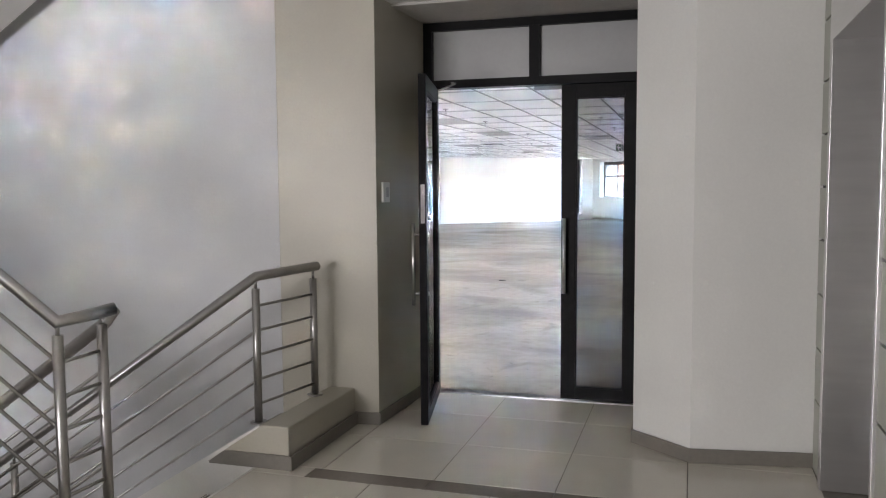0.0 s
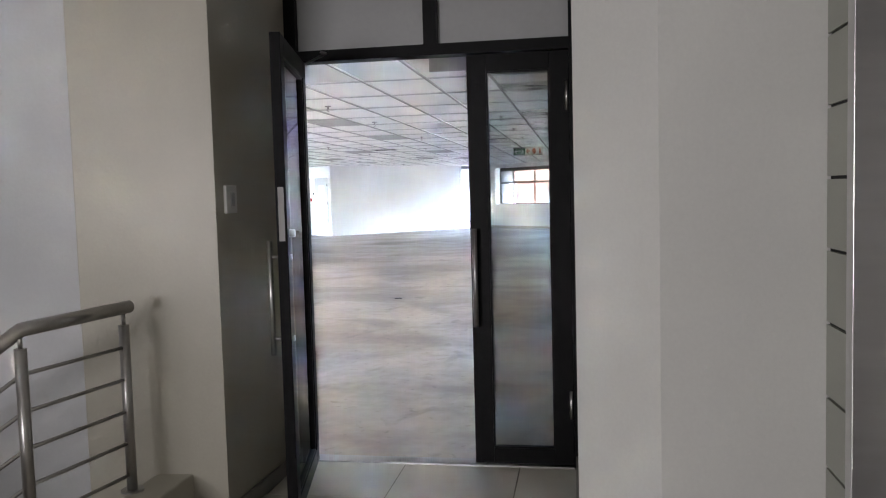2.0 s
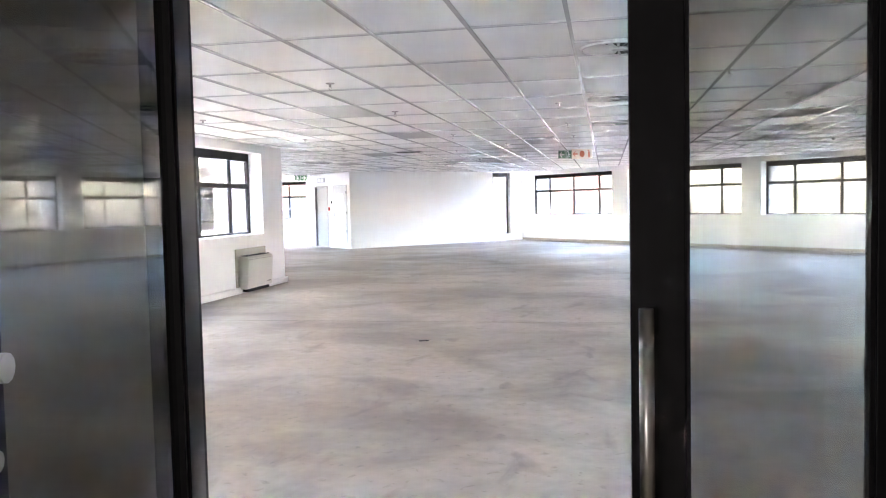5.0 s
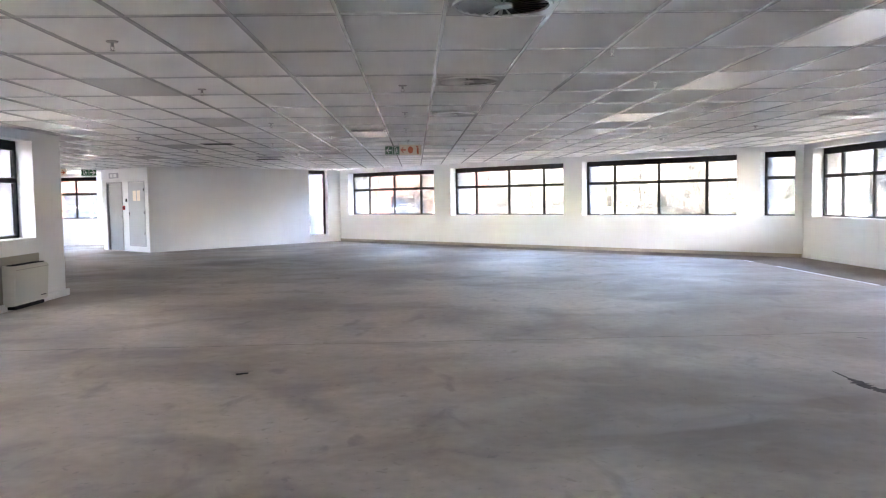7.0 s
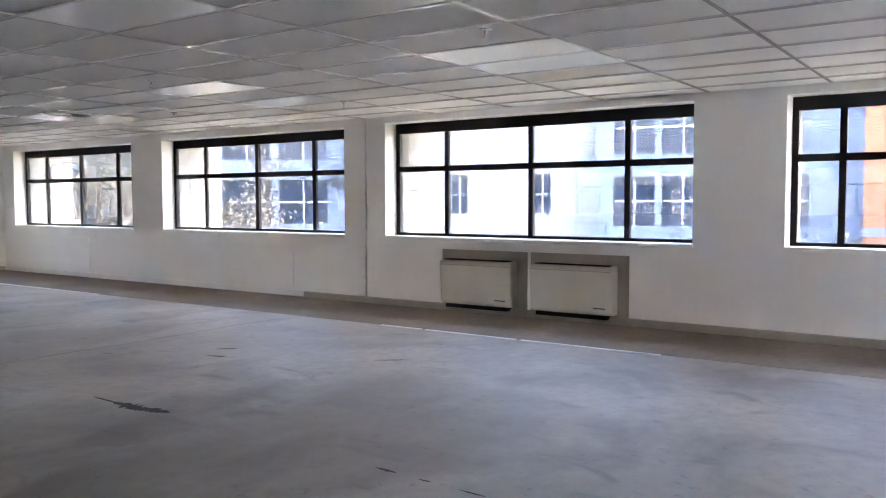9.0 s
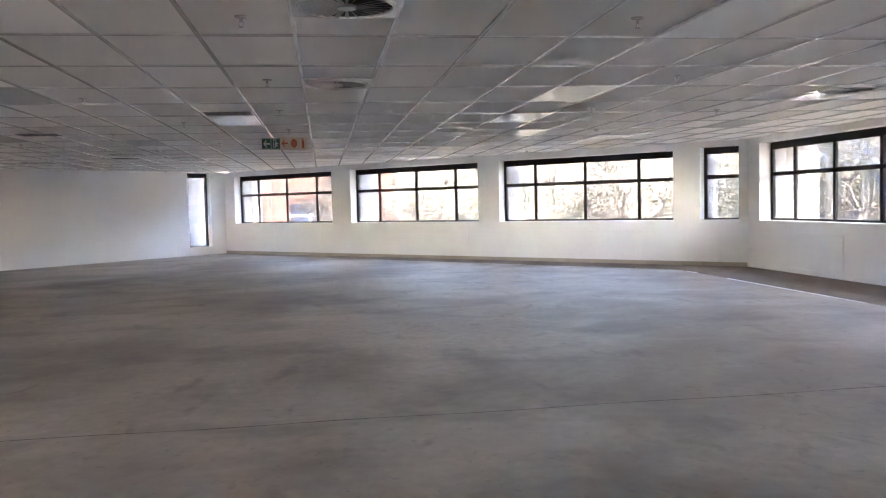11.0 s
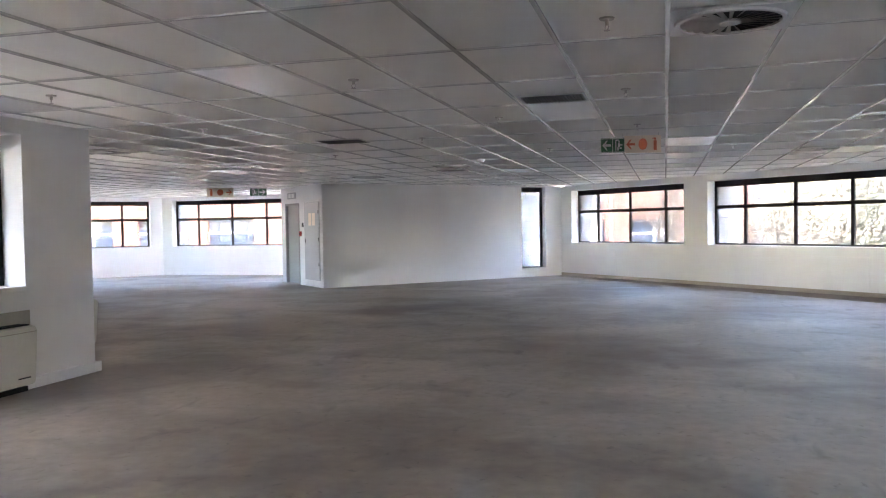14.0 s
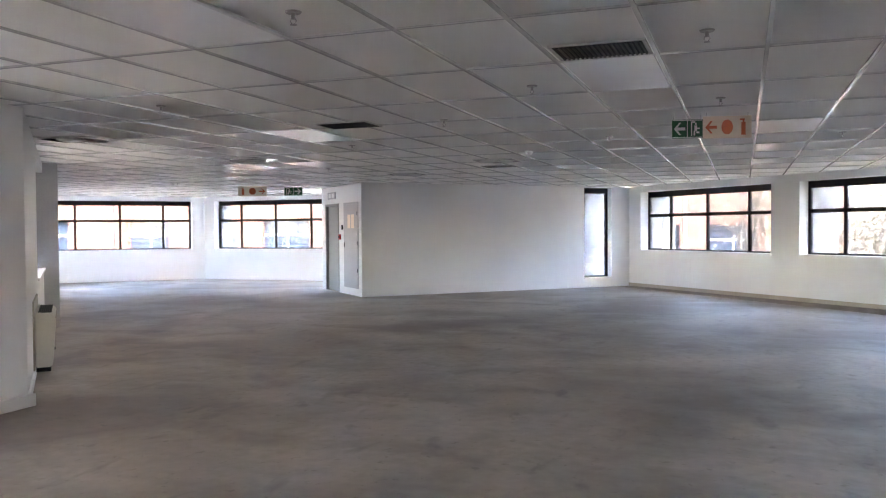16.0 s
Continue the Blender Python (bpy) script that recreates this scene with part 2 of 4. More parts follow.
def wall(name, p0, p1, z1, holes=(), thick=0.3, mat=None, z0=0.0, label="", left=0.0, right=0.0):
    """A thick wall whose inner face runs from p0 to p1, with holes (x0, x1, z0, z1) cut through."""
    m, length = wall_frame(p0, p1)
    specs, x = [], -left
    for a, b, c, d in sorted(holes):
        specs.append((x, a, 0, thick, z0, z1))
        if c > z0:
            specs.append((a, b, 0, thick, z0, c))
        if d < z1:
            specs.append((a, b, 0, thick, d, z1))
        x = b
    specs.append((x, length + right, 0, thick, z0, z1))
    ob = part(name, boxes(*specs), mat or WHITE)
    ob.matrix_world = m
    tagged(ob, label or "plain white painted plaster wall", "wall", kind="structure")
    return m, length


def window(name, m, a, b, c, d, cols=(0.2, 0.3, 0.3, 0.2), transom=0.405, depth=0.235, label="black aluminium window with transom and white sill", glazing=None):
    """A window set back in its opening: frame, mullions, transom, panes and a plastered sill."""
    w = thing(name, m @ Matrix.Translation((a, depth, c)), label, "window", kind="structure")
    W, H, t = b - a, d - c, 0.06
    part("window_frame", boxes((0, W, 0, 0.06, H - t * 2.2, H), (0, W, 0, 0.06, 0, t * 0.8), (0, t, 0, 0.06, t * 0.8, H - t * 2.2), (W - t, W, 0, 0.06, t * 0.8, H - t * 2.2)), FRAME, w)
    zt = H * (1 - transom)
    if transom:
        part("transom", boxes((t, W - t, -0.004, 0.056, zt - 0.036, zt + 0.036)), FRAME, w)
    x, lines = 0, [t]
    for f in cols[:-1]:
        x += f * W
        part("mullion", boxes((x - 0.032, x + 0.032, 0.003, 0.05, t * 0.8, zt - 0.036 if transom else H - t * 2.2)), FRAME, w)
        if transom:
            part("mullion", boxes((x - 0.032, x + 0.032, 0.003, 0.05, zt + 0.036, H - t * 2.2)), FRAME, w)
        lines.append(x)
    lines.append(W - t)
    for l, r in zip(lines, lines[1:]):
        for lo, hi in (((t * 0.8, zt), (zt, H - t * 2.2)) if transom else ((t * 0.8, H - t * 2.2),)):
            p = part("pane", boxes((l, r, 0.026, 0.032, lo, hi)), glazing or GLASS, w)
            p.visible_shadow = False
    part("window_sill", boxes((-0.01, W + 0.01, -depth - 0.025, 0, -0.025, 0.012), bevel=0.004), WHITE, w, "white plastered sill")
    return w


R2 = math.sqrt(2)


def sd(s, d):
    """Plan point from x + y and y - x."""
    return ((s - d) / 2, (s + d) / 2)


# ---- the office's plan ----
CEIL, HEAD, SILL = 2.455, 2.315, 0.895
A0, A1 = sd(31.8, 36.15), (8.85, 22.95)          # tree-side wall, inner face
L0, L1 = (-5.03, 5.75), (-5.03, 18.33)           # courtyard wall
C1 = sd(13.3, 48.6)                               # end of the slanted courtyard wall
WB0, WB1 = (-14.75, 33.85), (-6.1, 33.85)
CORE_A, CORE_B, NW_END = sd(21.84, 40.3), sd(21.84, 36.15), sd(31.8, 36.15)
DOOR_Y = 5.6

# outline of the office floor
OFFICE = [(-5.03, 5.66), (8.85, 5.66), A1, A0, sd(29.9, 36.15), CORE_B, CORE_A, (-6.25, 33.85), WB0, C1, L1]
floor = part("floor", prism(OFFICE, -0.3, 0.0), SCREED)
tagged(floor, "bare grey concrete screed floor with brown stains", "floor", kind="structure")

# tree-side wall with three wide windows and a narrow one
def along_a(diff):
    return (36.15 - diff) / R2


m_a, len_a = wall_frame(A0, A1)
holes_a = [(along_a(35.52), along_a(29.76), SILL, HEAD), (along_a(28.78), along_a(22.95), SILL, HEAD), (along_a(22.11), along_a(16.20), SILL, HEAD), (along_a(15.42), along_a(14.35), SILL, HEAD + 0.03)]
wall("wall_trees", A0, A1, CEIL, holes_a, left=0.0, right=0.12)
for i, h in enumerate(holes_a):
    window("window_%d" % (i + 1), m_a, *h, cols=(0.2, 0.3, 0.3, 0.2) if i < 3 else (1,))

# street-side wall with four wide windows
m_b, len_b = wall_frame(A1, (8.85, 5.3))
holes_b = [(22.95 - 22.55, 22.95 - 18.74, SILL, 2.345), (22.95 - 17.92, 22.95 - 13.96, SILL, 2.355), (22.95 - 13.25, 22.95 - 9.2, SILL, 2.375), (22.95 - 8.3, 22.95 - 6.0, SILL, 2.37)]
wall("wall_street", A1, (8.85, 5.3), CEIL, holes_b)
for i, h in enumerate(holes_b):
    window("window_%d" % (i + 5), m_b, *h)

# core with its service door, and the tall slot window beside it
wall("wall_core_side", CORE_A, CORE_B, CEIL, [(0.32, 1.36, 0, 2.06)], thick=0.22)
m_core, _ = wall_frame(CORE_A, CORE_B)
m_n, _ = wall_frame(CORE_B, NW_END)
slot = ((29.9 - 21.84) / R2, (31.04 - 21.84) / R2, 0.23, 2.43)
wall("wall_core_front", CORE_B, NW_END, CEIL, [slot])
window("window_9", m_n, *slot, cols=(1,), transom=0, depth=0.16, label="tall narrow black-framed slot window", glazing=CLEAR_GLASS)

# courtyard walls
m_l, _ = wall_frame(L0, L1)
holes_l = [(17.42 - 3.6 - 5.75, 17.42 - 5.75, 0.93, 2.32), (12.55 - 3.55 - 5.75, 12.55 - 5.75, 0.93, 2.32)]
wall("wall_courtyard", L0, L1, CEIL, holes_l)
for i, h in enumerate(holes_l):
    window("window_%d" % (i + 10), m_l, *h)
m_c, len_c = wall_frame(L1, C1)
holes_c = [(3.0, 6.9, SILL, HEAD), (8.2, 12.1, SILL, HEAD), (13.4, 17.0, SILL, HEAD)]
wall("wall_courtyard_slant", L1, C1, CEIL, holes_c)
for i, h in enumerate(holes_c):
    window("window_%d" % (i + 12), m_c, *h)
m_wa, len_wa = wall_frame(C1, WB0)
hole_wa = (len_wa - 4.35, len_wa - 0.36, SILL, HEAD + 0.02)
wall("wall_brick_side", C1, WB0, CEIL, [hole_wa], right=0.1)
window("window_15", m_wa, *hole_wa)
m_wb, len_wb = wall_frame(WB0, WB1)
hole_wb = (0.36, 4.3, SILL, HEAD + 0.02)
wall("wall_brick_side", WB0, WB1, CEIL, [hole_wb], thick=0.28)
window("window_16", m_wb, *hole_wb)

# lobby wall, seen from the office: door niche left open
wall("wall_lobby", (8.85, 5.66), (1.40, 5.66), CEIL, thick=0.1)
wall("wall_lobby", (-0.04, 5.66), (-5.03, 5.66), CEIL, thick=0.1)
tagged(part("bulkhead", boxes((-0.04, 1.40, 5.665, 5.76, 2.13, CEIL)), WHITE), "white bulkhead above the entrance doors", "bulkhead", kind="structure")

# skirtings: square timber painted white, one a wall
def skirting(m, x0, x1, h=0.09, mat=WHITE, proud=0.02):
    s = part("baseboard", boxes((x0, x1, -proud, 0.0, 0.0, h), bevel=0.004), mat)
    s.matrix_world = m @ Matrix.Translation((0, 0.003, 0.001))
    tagged(s, "low painted skirting along the wall foot", "skirting", kind="structure")


skirting(m_a, 0.0, len_a - 0.02, 0.08, TAN_SKIRT)
skirting(m_b, 0.1, 8.2)
skirting(m_b, 8.25, len_b, 0.08, FCU_TAN, 0.06)
skirting(m_l, 0.0, 12.62, 0.1, WHITE, 0.05)
skirting(m_c, 0.0, len_c)
skirting(m_wa, 0.05, len_wa - 0.02)
skirting(m_wb, 0.02, len_wb)

# brown strip of floor along the street and tree walls, with a pale line beside it
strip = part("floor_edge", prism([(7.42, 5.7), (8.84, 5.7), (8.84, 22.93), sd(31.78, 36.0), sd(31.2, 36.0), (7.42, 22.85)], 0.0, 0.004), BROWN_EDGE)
tagged(strip, "brown strip of floor along the window walls", "floor strip", kind="structure")
# white strips imitate the broken line of window light on the floor
for y0, y1 in ((9.0, 10.40), (10.45, 11.55), (11.6, 12.15), (17.5, 18.7), (18.75, 20.6), (20.65, 20.95), (22.1, 22.5)):
    e = part("edge_strip", boxes((7.365, 7.41, y0, y1, 0.0, 0.006)), PLASTIC)
    tagged(e, "thin white strip standing in for a line of light", "edge strip", "edge strips", kind="structure")

# ---- suspended ceiling: tiles in an exposed grid, one mesh for each ----
GX, GY, PX, PY = 0.02, 17.10, 0.605, 1.147


def inside(x, y, poly):
    hit = False
    for (x0, y0), (x1, y1) in zip(poly, poly[1:] + poly[:1]):
        if (y0 > y) != (y1 > y) and x < (x1 - x0) * (y - y0) / (y1 - y0) + x0:
            hit = not hit
    return hit


def cell(x, y):
    return math.floor((x - GX) / PX), math.floor((y - GY) / PY)


LIGHT_CELLS = {cell(x, y) for x, y in ((3.3, 10.8), (3.3, 13.1), (5.65, 13.1), (6.85, 13.1), (5.6, 9.6), (6.6, 9.6), (6.2, 16.5), (6.85, 16.5), (3.35, 16.5), (3.35, 18.8), (3.9, 21.1), (6.85, 19.8), (-2.1, 13.1), (-2.05, 16.5), (-2.05, 22.3), (-3.7, 21.6), (0.9, 22.3), (5.7, 22.3), (0.9, 24.6), (3.3, 24.6), (-5.7, 24.6), (-4.4, 16.5), (-4.4, 13.1), (-4.4, 10.8), (-7, 24.6), (-9, 26.9), (-2.1, 26.9), (0.9, 26.9))}
grid = bmesh.new()
tiles = bmesh.new()
light_spots = []
rng = random.Random(4)


def quad_box(bm, x0, x1, y0, y1, z0, z1, tilt=(0, 0)):
    v = [bm.verts.new((x, y, z + (tilt[0] * (1 if x == x1 else -1) + tilt[1] * (1 if y == y1 else -1)))) for z in (z0, z1) for x, y in ((x0, y0), (x1, y0), (x1, y1), (x0, y1))]
    for f in ((0, 3, 2, 1), (4, 5, 6, 7), (0, 1, 5, 4), (1, 2, 6, 5), (2, 3, 7, 6), (3, 0, 4, 7)):
        bm.faces.new([v[k] for k in f])


for i in range(-32, 16):
    for j in range(-10, 16):
        x0, y0 = GX + i * PX, GY + j * PY
        mid = (x0 + PX / 2, y0 + PY / 2)
        if not any(inside(mid[0] + dx, mid[1] + dy, OFFICE) for dx in (-0.5, 0, 0.5) for dy in (-0.8, 0, 0.8)):
            continue
        if (i, j) in LIGHT_CELLS:
            light_spots.append(mid)
        else:
            quad_box(tiles, x0 + 0.004, x0 + PX - 0.004, y0 + 0.004, y0 + PY - 0.004, CEIL + 0.010 + rng.uniform(0, 0.003), CEIL + 0.024, (rng.gauss(0, 0.0009), rng.gauss(0, 0.0012)))
        quad_box(grid, x0 - 0.012, x0 + 0.012, y0, y0 + PY, CEIL, CEIL + 0.03)
        quad_box(grid, x0 + 0.012, x0 + PX - 0.012, y0 - 0.010, y0 + 0.010, CEIL + 0.001, CEIL + 0.03)
tagged(part("ceiling", tiles, TILE_CEIL), "suspended ceiling of off-white mineral fibre tiles", "ceiling", kind="structure")
tagged(part("ceiling_grid", grid, T_BAR), "white exposed T-bar ceiling grid", "ceiling grid", kind="structure")


def ceiling_light(m):
    c = thing("ceiling_light", m, "unlit flush ceiling light with satin white diffuser", "ceiling light", "flush ceiling lights")
    w, d = PX / 2 - 0.006, PY / 2 - 0.006
    part("tray", boxes((-w, w, -d, d, 0.010, 0.05)), T_BAR, c)
    part("diffuser", boxes((-w + 0.012, w - 0.012, -d + 0.012, d - 0.012, 0.003, 0.012), bevel=0.003), DIFFUSER, c)
    return c


first = None
for x, y in light_spots:
    first = copy_thing(first, pose(x, y, CEIL + 0.001)) if first else ceiling_light(pose(x, y, CEIL + 0.001))
slab_poly = [(-5.6, 5.0), (10.2, 5.0), (10.2, 23.0), sd(32.4, 36.9), sd(27.0, 42.5), (-15.2, 34.6), (-18.8, 31.2), (-5.6, 17.9)]
tagged(part("ceiling_slab", prism(slab_poly, CEIL + 0.06, CEIL + 0.9), PLASTER_OUT), "concrete roof slab over the office", "slab", kind="structure")


def swirl_diffuser(m):
    """A round swirl air outlet on a square plate."""
    d = thing("swirl_diffuser", m, "round white swirl air diffuser in the ceiling", "air diffuser", "ceiling air diffusers")
    part("plate", boxes((-0.295, 0.295, -0.28, 0.28, -0.008, 0.006), bevel=0.003), T_BAR, d)
    rim = bmesh.new()
    prof = ((0.275, -0.008), (0.27, -0.02), (0.25, -0.022), (0.245, -0.008))
    n = 40
    rings = [[rim.verts.new((r * math.cos(k * 2 * math.pi / n), r * math.sin(k * 2 * math.pi / n), z)) for k in range(n)] for r, z in prof]
    for r0, r1 in zip(rings, rings[1:]):
        for k in range(n):
            rim.faces.new((r0[k], r1[k], r1[(k + 1) % n], r0[(k + 1) % n]))
    part("rim", rim, T_BAR, d)
    part("throat", disc(0.246, -0.010, -0.0085), DARK, d, "dark throat behind the vanes")
    part("hub", disc(0.05, -0.024, -0.009, 24, 0.06), T_BAR, d)
    vane = bmesh.new()
    v = [vane.verts.new(p) for p in ((0.05, -0.008, -0.020), (0.245, -0.020, -0.021), (0.245, 0.006, -0.011), (0.05, 0.004, -0.012))]
    vane.faces.new(v)
    bmesh.ops.solidify(vane, geom=vane.faces[:], thickness=0.002)
    first = part("vane", vane, T_BAR, d)
    for k in range(1, 24):
        o = new("vane", first.data)
        o.parent = d
        o.matrix_basis = Matrix.Rotation(k * 2 * math.pi / 24, 4, "Z")
    return d


first = swirl_diffuser(pose(0.93, 15.67, CEIL - 0.001))
for x, y in ((0.93, 12.80), (0.93, 9.94), (2.74, 20.25), (6.2, 16.15), (-2.95, 24.95), (-5.3, 27.1), (-6.1, 23.2), (0.93, 7.1), (2.74, 24.0), (8.1, 17.4), (-6.3, 20.3)):
    copy_thing(first, pose(x, y, CEIL - 0.001))


def sprinkler(m):
    s = thing("sprinkler", m, "small chrome pendent ceiling sprinkler head", "sprinkler", "ceiling sprinklers")
    part("rosette", disc(0.035, -0.008, 0.0, 20, 0.04), CHROME, s)
    part("body", disc(0.010, -0.035, -0.008, 12), CHROME, s)
    part("yoke", tube(((0.010, 0, -0.03), (0.016, 0, -0.045), (0.004, 0, -0.06)), 0.0025, 6, tube(((-0.010, 0, -0.03), (-0.016, 0, -0.045), (-0.004, 0, -0.06)), 0.0025, 6)), CHROME, s)
    part("deflector", disc(0.016, -0.063, -0.060, 16), CHROME, s)
    return s


first = sprinkler(pose(-1.48, 16.6, CEIL))
for x, y in ((0.32, 17.7), (-0.92, 18.95), (-3.95, 18.7), (-2.12, 20.4), (-3.92, 22.1), (0.33, 20.05), (-1.52, 13.2), (0.34, 13.1), (0.33, 15.45), (-3.84, 16.43), (1.85, 11.3), (4.95, 9.3), (5.1, 12.95), (7.28, 12.57), (2.68, 13.05), (3.93, 15.26), (3.96, 17.68), (-1.5, 10.9), (-3.9, 13.2), (3.3, 20.8), (-5.9, 25.2), (-8.0, 27.5), (-0.9, 22.4), (1.5, 23.0), (-10.8, 27.6), (5.7, 18.0), (6.9, 15.0)):
    copy_thing(first, pose(x, y, CEIL, 0, 0, rng.uniform(0, 180)))


def smoke_detector(m):
    s = thing("smoke_detector", m, "white plastic smoke detector dome on the ceiling", "smoke detector", "smoke detectors")
    part("base", disc(0.05, -0.014, 0.0, 28), PLASTIC, s)
    part("chamber", disc(0.030, -0.042, -0.014, 24, 0.045), PLASTIC, s)
    return s


first = smoke_detector(pose(1.55, 17.83, CEIL))
for x, y in ((-2.15, 23.75), (-10.8, 27.5), (5.0, 20.5), (5.2, 25.6)):
    copy_thing(first, pose(x, y, CEIL))


def return_vent(m):
    """A black louvred return grille beside a plain white panel, in one ceiling bay."""
    v = thing("return_grille", m, "black louvred return air grille in the ceiling", "air grille", "return air grilles")
    part("frame", boxes((-0.27, 0.27, -0.02, 0.0, -0.006, 0.006), (-0.27, 0.27, 0.36, 0.38, -0.006, 0.006), (-0.27, -0.25, 0.0, 0.36, -0.006, 0.006), (0.25, 0.27, 0.0, 0.36, -0.006, 0.006)), T_BAR, v)
    part("backing", boxes((-0.25, 0.25, 0.0, 0.36, 0.000, 0.003)), DARK, v, "dark void behind the slats")
    sl = boxes((-0.006, 0.004, 0.003, 0.357, -0.010, -0.001))
    bmesh.ops.rotate(sl, verts=sl.verts[:], cent=(0, 0, -0.005), matrix=Matrix.Rotation(radians(25), 3, "Y"))
    one = part("slat", sl, BLACK, v)
    one.location.x = -0.24
    for k in range(1, 19):
        o = new("slat", one.data)
        o.parent = v
        o.location.x = -0.24 + k * 0.0267
    return v


first = return_vent(pose(-0.27, 17.78, CEIL - 0.002))
tagged(part("blank_panel", boxes((-0.55, 0.0, 18.20, 19.38, CEIL - 0.004, CEIL + 0.004)), DIFFUSER), "satin white blank panel beside the return grille", "ceiling panel", kind="structure")
for x, y in ((-6.45, 20.1), (-3.1, 20.2), (-3.2, 25.8)):
    copy_thing(first, pose(x, y, CEIL - 0.002))

# ---- hanging signs ----


def arrow(s, flip=1, bm=None):
    """A flat arrow glyph in the x-z plane, pointing to -x, of size s."""
    bm = bm or bmesh.new()
    pts = ((-0.5, 0), (-0.05, 0.42), (0.12, 0.42), (-0.16, 0.10), (0.5, 0.10), (0.5, -0.10), (-0.16, -0.10), (0.12, -0.42), (-0.05, -0.42))
    front = [bm.verts.new((x * s * flip, -0.0035, z * s)) for x, z in pts]
    behind = [bm.verts.new((x * s * flip, 0, z * s)) for x, z in pts]
    bm.faces.new(front), bm.faces.new(behind)
    for i in range(len(pts)):
        j = (i + 1) % len(pts)
        bm.faces.new((front[i], front[j], behind[j], behind[i]))
    bmesh.ops.recalc_face_normals(bm, faces=bm.faces[:])
    return bm


def pictogram_exit(s):
    """A plain slanted shape with a doorway, for the escape symbol."""
    return boxes((-0.32 * s, -0.24 * s, -0.003, 0, -0.45 * s, 0.45 * s), (-0.24 * s, 0.02 * s, -0.003, 0, 0.37 * s, 0.45 * s), (-0.05 * s, 0.15 * s, -0.003, 0, -0.15 * s, 0.2 * s), (0.0, 0.12 * s, -0.003, 0, 0.24 * s, 0.36 * s), (0.1 * s, 0.38 * s, -0.003, 0, -0.02 * s, 0.06 * s), (-0.12 * s, 0.0, -0.003, 0, -0.42 * s, -0.15 * s), (0.1 * s, 0.34 * s, -0.003, 0, -0.28 * s, -0.18 * s))


def glyph(name, bm, mat, parent, x, z):
    g = part(name, bm, mat, parent)
    g.location = (x, -0.006, z)


def fire_sign(m, flip=1, label=""):
    s = thing("fire_equipment_sign", m, label or "cream hanging sign with orange arrow, hose reel and extinguisher", "sign", "hanging signs")
    part("board", boxes((-0.21, 0.21, -0.006, 0.006, -0.075, 0.075), bevel=0.002), SIGN_CREAM, s)
    glyph("arrow", arrow(0.10, flip), ORANGE, s, -0.14 * flip, 0)
    ring = disc(0.05, 0, 0.0035, 28)
    bmesh.ops.rotate(ring, verts=ring.verts[:], cent=(0, 0, 0), matrix=Matrix.Rotation(math.pi / 2, 3, "X"))
    glyph("hose_reel_symbol", ring, ORANGE, s, 0.0, 0)
    glyph("extinguisher_symbol", boxes((-0.018, 0.018, -0.004, 0, -0.055, 0.03), (-0.008, 0.008, -0.004, 0, 0.03, 0.048), (-0.03, 0.01, -0.004, 0, 0.045, 0.055)), ORANGE, s, 0.14 * flip, 0)
    for x in (-0.18, 0.18):
        part("hanger", tube(((x, 0, 0.07), (x, 0, 0.11)), 0.002, 6), CHROME, s)
    return s


def exit_sign(m, flip=1):
    s = thing("exit_sign", m, "green hanging emergency exit sign with white symbols", "sign", "hanging signs")
    part("board", boxes((-0.135, 0.135, -0.006, 0.006, -0.065, 0.065), bevel=0.002), GREEN, s)
    glyph("border", boxes((-0.13, 0.13, -0.002, 0, 0.056, 0.061), (-0.13, 0.13, -0.002, 0, -0.061, -0.056), (-0.003, 0.003, -0.002, 0, -0.056, 0.056)), PLASTIC, s, 0, 0)
    glyph("arrow", arrow(0.10, flip), PLASTIC, s, -0.068 * flip, 0)
    glyph("escape_symbol", pictogram_exit(0.11), PLASTIC, s, 0.068 * flip, 0)
    for x in (-0.12, 0.12):
        part("hanger", tube(((x, 0, 0.06), (x, 0, 0.11)), 0.002, 6), CHROME, s)
    return s


TALL = Matrix.Diagonal((1, 1, 1.32, 1))
exit_sign(pose(0.02, 20.96, 2.328, 0, 0, 12) @ TALL)
fire_sign(pose(0.36, 21.02, 2.335, 0, 0, 12) @ TALL)
fire_sign(pose(-9.53, 28.5, 2.295, 0, 0, 25) @ Matrix.Scale(1.45, 4), -1)
exit_sign(pose(-8.75, 28.9, 2.295, 0, 0, 25) @ Matrix.Scale(1.45, 4), -1)

# ---- fan coil units ----


